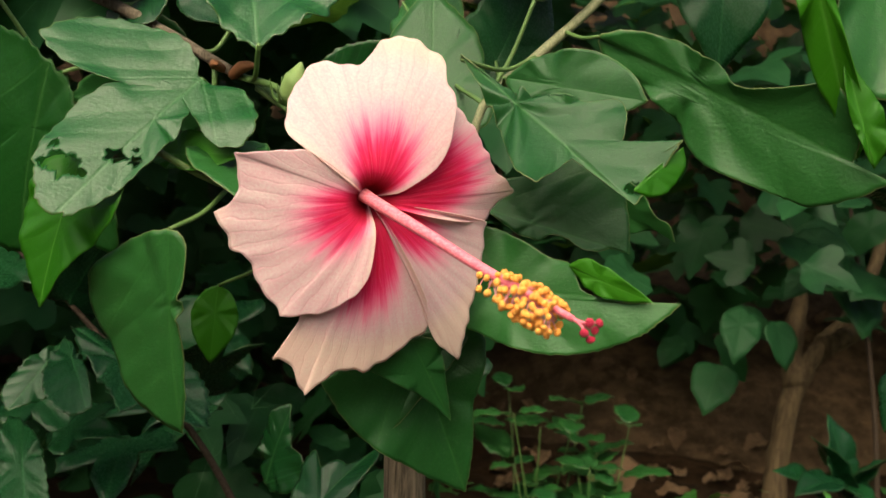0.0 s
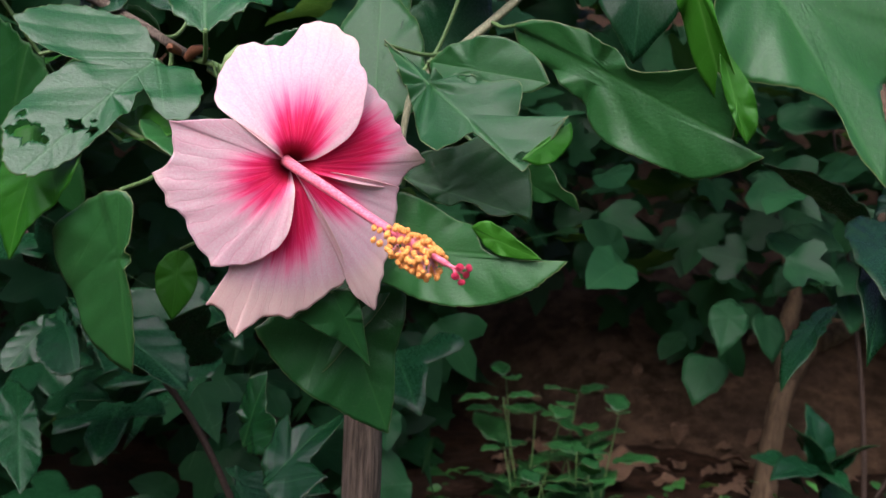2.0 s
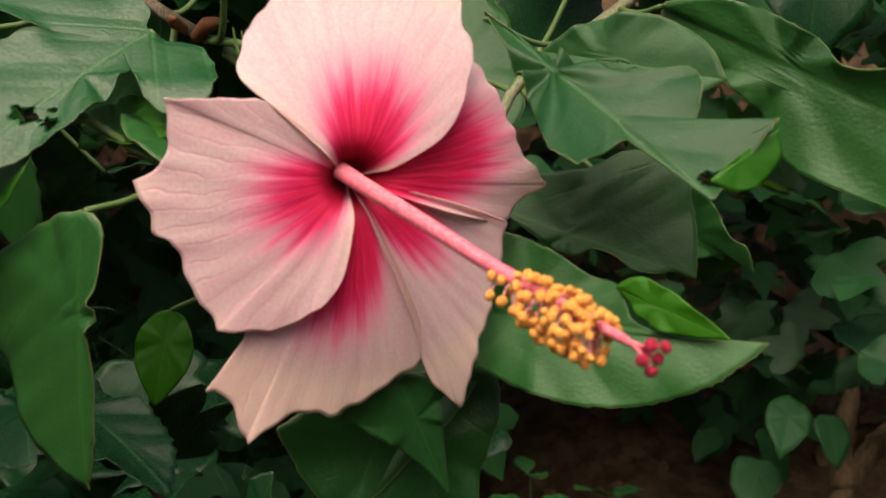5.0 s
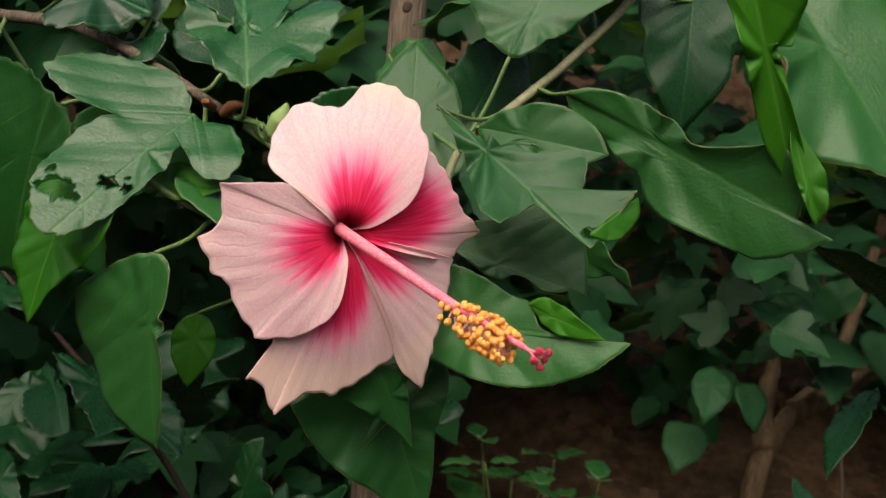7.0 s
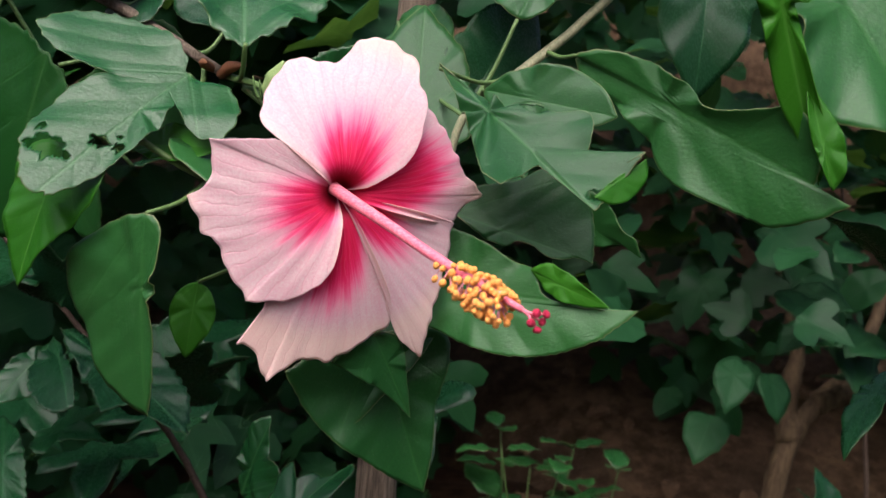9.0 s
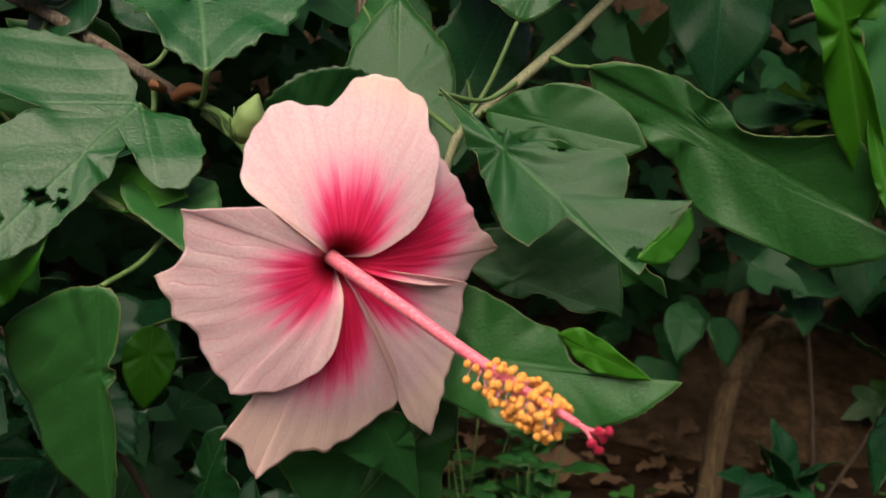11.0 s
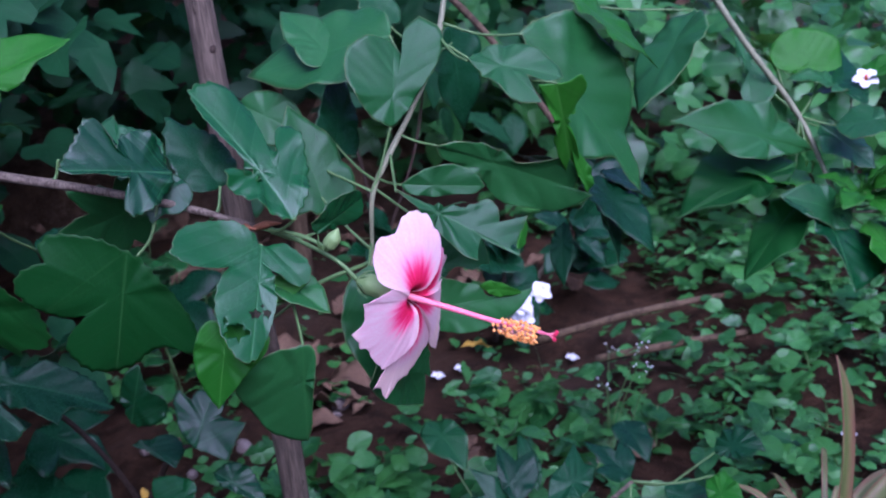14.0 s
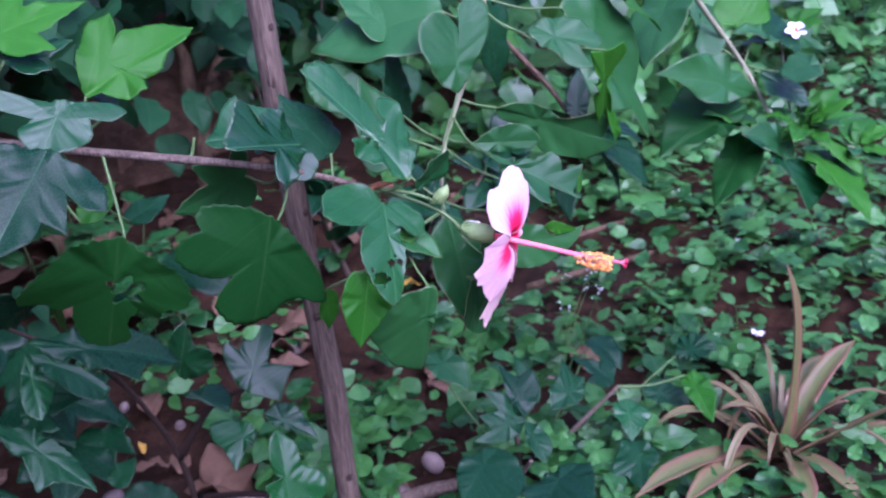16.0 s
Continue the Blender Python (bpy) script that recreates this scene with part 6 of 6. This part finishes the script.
def blossom(at, size, label, face=(-0.4, -0.6, 0.7), tube_color=None, layers=1):
    """A small white five-petalled blossom."""
    at = np.asarray(at, float)
    root = thing("white_blossom", label, "flower", "white blossoms", at=at)
    n = unit(face)
    a = unit(np.cross(n, (0.2, 0.3, 0.9)))
    b = np.cross(n, a)
    for k in range(5 * layers):
        g = k * 2 * math.pi / 5 + 0.6 * (k // 5)
        way = math.cos(g) * a + math.sin(g) * b
        flat = blade([(0, 1.0, 0.36, 0.6, 0.0)], 0.0, 10, k, 20, 3)
        v, f, uv = shape_leaf(flat, at, at + size * (1 - 0.25 * (k // 5)) * (way + (0.15 + 0.6 * (k // 5)) * n), at + np.cross(n, way), 0.1, 0.12, 0.05, 3, k)
        part("petal", mesh_of("petal", v, f, uv), WHITE, root)
    part("heart", tube([at - n * size * 0.4, at, at + n * size * 0.5], [size * 0.12, size * 0.14, size * 0.10], 6), tube_color or WHITE, root)


blossom((0.556, 0.023, 0.484), 0.013, "small white blossom with an orange-red heart on the vine branch", (-0.5, -0.4, 0.8), ORANGE)
for at in ((0.556, 0.581, 0.107), (0.588, 0.575, 0.117), (0.566, 0.592, 0.080)):
    blossom(at, 0.018, "fluffy white blossom on the small bush", layers=3)
for x, y in ((0.510, 0.690), (0.473, 0.701), (0.324, 0.379), (0.66, 0.60), (0.80, 0.52), (0.95, 0.30), (0.72, 0.15)):
    blossom((x, y, floor_z(x, y) + 0.012), 0.012, "fallen white blossom on the soil", (0.1, -0.2, 1))


def understory():
    root = thing("understory_shrub", "dim shrub with broad dark leaves in front of the hedge", "shrub", at=(0.66, 1.12, 0.0))
    rng = np.random.RandomState(41)
    part("stem", tube([(0.66, 1.12, -0.02), (0.65, 1.14, 0.2), (0.62, 1.16, 0.42), (0.60, 1.20, 0.6)], [0.004, 0.0035, 0.003, 0.002], 8, True, 0.1, 1), KNOT, root)
    part("stem", tube([(0.66, 1.12, 0.05), (0.75, 1.10, 0.24), (0.82, 1.12, 0.45)], [0.003, 0.0025, 0.002], 8, True, 0.1, 2), KNOT, root)
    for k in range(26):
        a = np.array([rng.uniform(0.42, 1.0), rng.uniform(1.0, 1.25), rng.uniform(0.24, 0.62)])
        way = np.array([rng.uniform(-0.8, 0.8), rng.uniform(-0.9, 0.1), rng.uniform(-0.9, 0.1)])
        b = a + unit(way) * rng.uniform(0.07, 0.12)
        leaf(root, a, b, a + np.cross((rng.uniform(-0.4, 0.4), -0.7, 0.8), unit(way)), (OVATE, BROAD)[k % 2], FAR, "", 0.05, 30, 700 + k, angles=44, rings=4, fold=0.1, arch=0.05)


understory()


def weed():
    root = thing("flowering_weed", "thin weed with tiny white buds on wiry stems", "weed", at=(0.47, 0.329, 0.0))
    rng = np.random.RandomState(6)
    foot = np.array([0.47, 0.329, floor_z(0.47, 0.329) - 0.01])
    for k in range(5):
        tip = np.array([0.458, 0.286, 0.14]) + rng.uniform(-0.035, 0.035, 3) * (1, 1, 0.8)
        part("stem", tube([foot, 0.5 * (foot + tip) + (0.006 * k - 0.012, 0, 0.008), tip], [0.0011, 0.0009, 0.0005], 5), STEM, root)
        for h in range(5):
            c = tip + rng.uniform(-0.010, 0.010, 3)
            part("pedicel", tube([tip - (0, 0, 0.004), c], [0.0003, 0.0003], 4), STEM, root)
            part("bud", ball(c, rng.uniform(0.0009, 0.0016), rng.randn(3), 0.9, 6), WHITE, root)
    for k in range(8):
        g = k * 0.9
        a = foot + (0, 0, 0.015 + 0.012 * k)
        w = unit((math.cos(g), math.sin(g), 0.3))
        leaf(root, a, a + w * 0.035, a + np.cross((0, 0, 1), w), LANCE, COVER, "", 0.0, 20, 640 + k, angles=26, rings=3)


weed()


def bromeliad():
    root = thing("bromeliad", "bromeliad rosette with pale green and reddish strap leaves", "plant", at=(0.41, -0.04, 0.0))
    base = np.array([0.405, -0.040, 0.018])
    rows = (((0.426, -0.046, 0.159), (0.436, -0.030, 0.255), 0.011), ((0.470, -0.052, 0.090), (0.545, -0.066, 0.118), 0.012), ((0.420, -0.110, 0.075), (0.418, -0.175, 0.135), 0.013), ((0.44, -0.10, 0.055), (0.470, -0.170, 0.075), 0.011),
            ((0.30, -0.040, 0.075), (0.190, -0.040, 0.085), 0.013), ((0.28, -0.020, 0.085), (0.154, -0.008, 0.105), 0.012), ((0.34, 0.010, 0.10), (0.280, 0.045, 0.105), 0.007), ((0.35, -0.09, 0.055), (0.285, -0.135, 0.055), 0.011),
            ((0.38, -0.10, 0.05), (0.350, -0.170, 0.035), 0.010), ((0.39, 0.0, 0.09), (0.368, 0.040, 0.120), 0.006), ((0.48, -0.03, 0.085), (0.570, -0.030, 0.07), 0.008), ((0.37, -0.03, 0.10), (0.330, -0.005, 0.115), 0.007))
    rng = np.random.RandomState(8)
    for k in range(22):
        g = rng.uniform(0, 6.28)
        far = rng.uniform(0.05, 0.15)
        way = np.array([math.cos(g), math.sin(g), 0.0])
        rows += ((tuple(base + way * far * 0.55 + (0, 0, rng.uniform(0.02, 0.09))), tuple(base + way * far + (0, 0, rng.uniform(-0.005, 0.09))), rng.uniform(0.0015, 0.0045)),)
    for k, (mid, end, half) in enumerate(rows):
        mid, end = np.array(mid), np.array(end)
        c = 2 * mid - 0.5 * (base + end)
        rowsn, verts, uv = 18, [], []
        for i in range(rowsn):
            q = i / (rowsn - 1)
            p = (1 - q) ** 2 * base + 2 * q * (1 - q) * c + q * q * end
            d = unit(2 * (1 - q) * (c - base) + 2 * q * (end - c))
            sd = unit(np.cross(d, (0.15, -0.1, 1.0)))
            n = np.cross(sd, d)
            w = 1.25 * half * (1 - 0.25 * q) * min(1.0, (1 - q) * 4.0 + 0.05)
            for v in np.linspace(-1, 1, 7):
                verts.append(p + sd * v * w + n * (0.35 * w * v * v))
                uv.append((q, v))
        faces = [(i * 7 + j, i * 7 + j + 1, (i + 1) * 7 + j + 1, (i + 1) * 7 + j) for i in range(rowsn - 1) for j in range(6)]
        part("strap_leaf", mesh_of("strap_leaf", verts, faces, uv), BROM, root, "", 0.0012)


def brom_material():
    m = Nodes("bromeliad_leaf")
    u, v = m.uv()
    n = m.noise(1.0, 3.0, 0.6, m.combine(m.math("MULTIPLY", u, 3.0), m.math("MULTIPLY", v, 6.0), m.math("MULTIPLY", m.random(), 9.0)))
    c = m.mix(m.ramp(m.math("ADD", m.math("ABSOLUTE", v), m.math("MULTIPLY", n, 0.9)), 0.55, 1.45), (0.080, 0.110, 0.026), (0.16, 0.070, 0.045))
    c = m.mix(m.ramp(n, 0.42, 0.66), c, (0.11, 0.12, 0.04))
    c = m.mix(m.ramp(m.random(), 0.6, 0.95, 0.0, 0.5), c, (0.22, 0.19, 0.09))
    m.bump(m.noise(1.0, 2.0, 0.5, m.combine(u, m.math("MULTIPLY", v, 12.0))), 0.3)
    return m.finish(c, 0.45, 0.4, 0.12, c)


BROM = brom_material()
bromeliad()


def coffee_leaves():
    root = thing("ribbed_shrub", "shrub with narrow dark ribbed glossy leaves", "shrub", at=(0.30, 0.16, 0.0))
    part("twig", tube([(0.52, 1.00, 0.70), (0.44, 0.70, 0.66), (0.37, 0.40, 0.57), (0.32, 0.21, 0.48), (0.285, 0.13, 0.435)], [0.005, 0.0045, 0.004, 0.003, 0.002], 8, True, 0.1, 2), ROOT, root)
    for k, (a, b, c) in enumerate((((0.279, 0.119, 0.443), (0.284, 0.046, 0.383), (0.328, 0.098, 0.416)), ((0.278, 0.118, 0.441), (0.261, 0.065, 0.374), (0.279, 0.100, 0.412)), ((0.302, 0.124, 0.442), (0.320, 0.076, 0.418), (0.348, 0.116, 0.430)), ((0.271, 0.146, 0.397), (0.235, 0.110, 0.352), (0.263, 0.113, 0.379)),
                                     ((0.29, 0.14, 0.43), (0.23, 0.16, 0.47), (0.25, 0.13, 0.46)), ((0.29, 0.14, 0.43), (0.33, 0.16, 0.49), (0.34, 0.12, 0.46)))):
        leaf(root, a, b, c, LANCE if k % 2 else OVATE, DARK, "", 0.0, 40, 260 + k, fold=0.1, arch=0.06, wave=0.012, waves=9, angles=72, rings=6)


coffee_leaves()


def stick(points, radius, label, material=None, seed=1):
    tagged(part("dry_stick", tube(points, radius, 8, True, 0.12, seed), material or TWIG), label, "stick")


stick([(0.02, 0.30, 0.020), (0.10, 0.262, 0.030), (0.17, 0.232, 0.022)], [0.010, 0.009, 0.007], "grey fallen branch lying on the soil", STAKE)
stick([(-0.10, 0.50, 0.03), (-0.05, 0.43, 0.05), (0.0, 0.40, 0.03)], [0.004, 0.004, 0.003], "thin dry stick lying on the soil")
stick([(0.60, 0.62, 0.02), (0.75, 0.52, 0.05), (0.95, 0.50, 0.02)], [0.007, 0.006, 0.004], "brown root lying on the soil", ROOT)
stick([(0.62, 0.50, 0.02), (0.70, 0.42, 0.04), (0.86, 0.38, 0.02)], [0.007, 0.006, 0.004], "brown root lying on the soil", ROOT)


def bare_shrub():
    root = thing("bare_shrub", "brown bare stems of a shrub rising from the soil", "shrub", at=(0.50, 1.25, 0.0))
    for k, pts in enumerate((((0.540, 1.235, -0.020), (0.552, 1.245, 0.090), (0.566, 1.250, 0.184), (0.602, 1.260, 0.257), (0.666, 1.280, 0.325), (0.719, 1.320, 0.420), (0.762, 1.360, 0.538)), ((0.576, 1.250, 0.211), (0.572, 1.270, 0.271), (0.587, 1.290, 0.343), (0.573, 1.300, 0.405)), ((0.614, 1.260, 0.272), (0.665, 1.270, 0.297), (0.712, 1.280, 0.330), (0.798, 1.300, 0.383)))):
        part("stem", tube(pts, np.linspace(0.020, 0.008, len(pts)), 10, True, 0.15, k), ROOT, root)


bare_shrub()


def litter():
    """Dead leaves and small stones on the soil, single things near the stake."""
    rng = np.random.RandomState(33)
    for k in range(96):
        x, y = (rng.uniform(-0.25, 0.35), rng.uniform(0.25, 0.75)) if k < 22 else (rng.uniform(0.12, 0.9), rng.uniform(0.7, 1.9))
        z = floor_z(x, y) + 0.008
        g = rng.uniform(0, 6.28)
        a = np.array([x, y, z])
        b = a + rng.uniform(0.03, 0.065) * np.array([math.cos(g), math.sin(g), rng.uniform(-0.02, 0.25)])
        flat = blade(OVATE, 0.0, 10, k, 40, 5)
        v, f, uv = shape_leaf(flat, a, b, a + np.array([-math.sin(g), math.cos(g), 0.2]), 0.25, 0.12, 0.06, 4, k)
        yellow = k % 17 == 0
        ob = part("dead_leaf", mesh_of("dead_leaf", v, f, uv), YELLOW if yellow else DRY, None, "", 0.0005)
        tagged(ob, "yellow dead leaf lying on the soil" if yellow else "curled brown dead leaf lying on the soil", "leaf", "dead leaves on the soil")
    for k, (x, y, ln, g, mat) in enumerate(((-0.027, 0.626, 0.028, 1.2, YELLOW), (-0.007, 0.503, 0.10, 0.3, DRY), (0.02, 0.47, 0.09, 2.2, DRY), (0.302, 0.867, 0.11, 0.8, DRY), (0.302, 0.726, 0.10, 2.9, DRY), (0.25, 0.80, 0.08, 4.0, DRY), (0.34, 0.80, 0.09, 5.0, DRY), (0.29, 1.33, 0.12, 0.4, DRY), (0.33, 1.42, 0.12, 2.0, DRY), (0.25, 1.38, 0.11, 3.4, DRY), (0.50, 0.30, 0.06, 1.0, DRY))):
        a = np.array([x, y, floor_z(x, y) + 0.012])
        b = a + ln * np.array([math.cos(g), math.sin(g), 0.12])
        v, f, uv = shape_leaf(blade(LANCE if mat is YELLOW else BROAD, 0.03, 24, k, 60, 7), a, b, a + np.array([-math.sin(g), math.cos(g), 0.25]), 0.22, 0.14, 0.07, 4, k, quilt=0.01)
        ob = part("dead_leaf", mesh_of("dead_leaf", v, f, uv), mat, None, "", 0.0006)
        tagged(ob, "bright yellow fallen leaf on the dark soil" if mat is YELLOW else "large curled brown dead leaf lying on the soil", "leaf", "dead leaves on the soil")
    for k in range(34):
        x, z = rng.uniform(0.2, 1.4), rng.uniform(0.0, 0.36)
        a = np.array([x, bank_y(x, z) - 0.010, z])
        g = rng.uniform(0, 6.28)
        way = unit((math.cos(g), 0.7 * math.sin(g) - 0.1, 0.5 * math.sin(g)))
        v, f, uv = shape_leaf(blade(OVATE, 0.0, 10, k, 40, 5), a, a + rng.uniform(0.03, 0.065) * way, a + np.cross((0.0, -0.6, 0.8), way), 0.25, 0.12, 0.06, 4, k)
        ob = part("dead_leaf", mesh_of("dead_leaf", v, f, uv), DRY, None, "", 0.0005)
        tagged(ob, "curled brown dead leaf lying on the earth bank", "leaf", "dead leaves on the bank")
    for k in range(14):
        x, y = rng.uniform(-0.2, 0.5), rng.uniform(0.2, 0.8)
        r = rng.uniform(0.006, 0.018)
        me = ball(np.array([x, y, floor_z(x, y) + r * 0.35]), r, rng.randn(3), rng.uniform(0.6, 0.9), 10, rng.uniform(0, 0.2))
        tagged(part("stone", me, STONE), "small pale grey stone half sunk in the soil", "stone", "small stones")
    me = ball(np.array([0.151, 0.275, 0.042]), 0.014, (1, 0.2, 0.3), 0.8, 12, 0.15)
    tagged(part("stone", me, STONE), "rounded pinkish stone lying by the fallen branch", "stone")


litter()
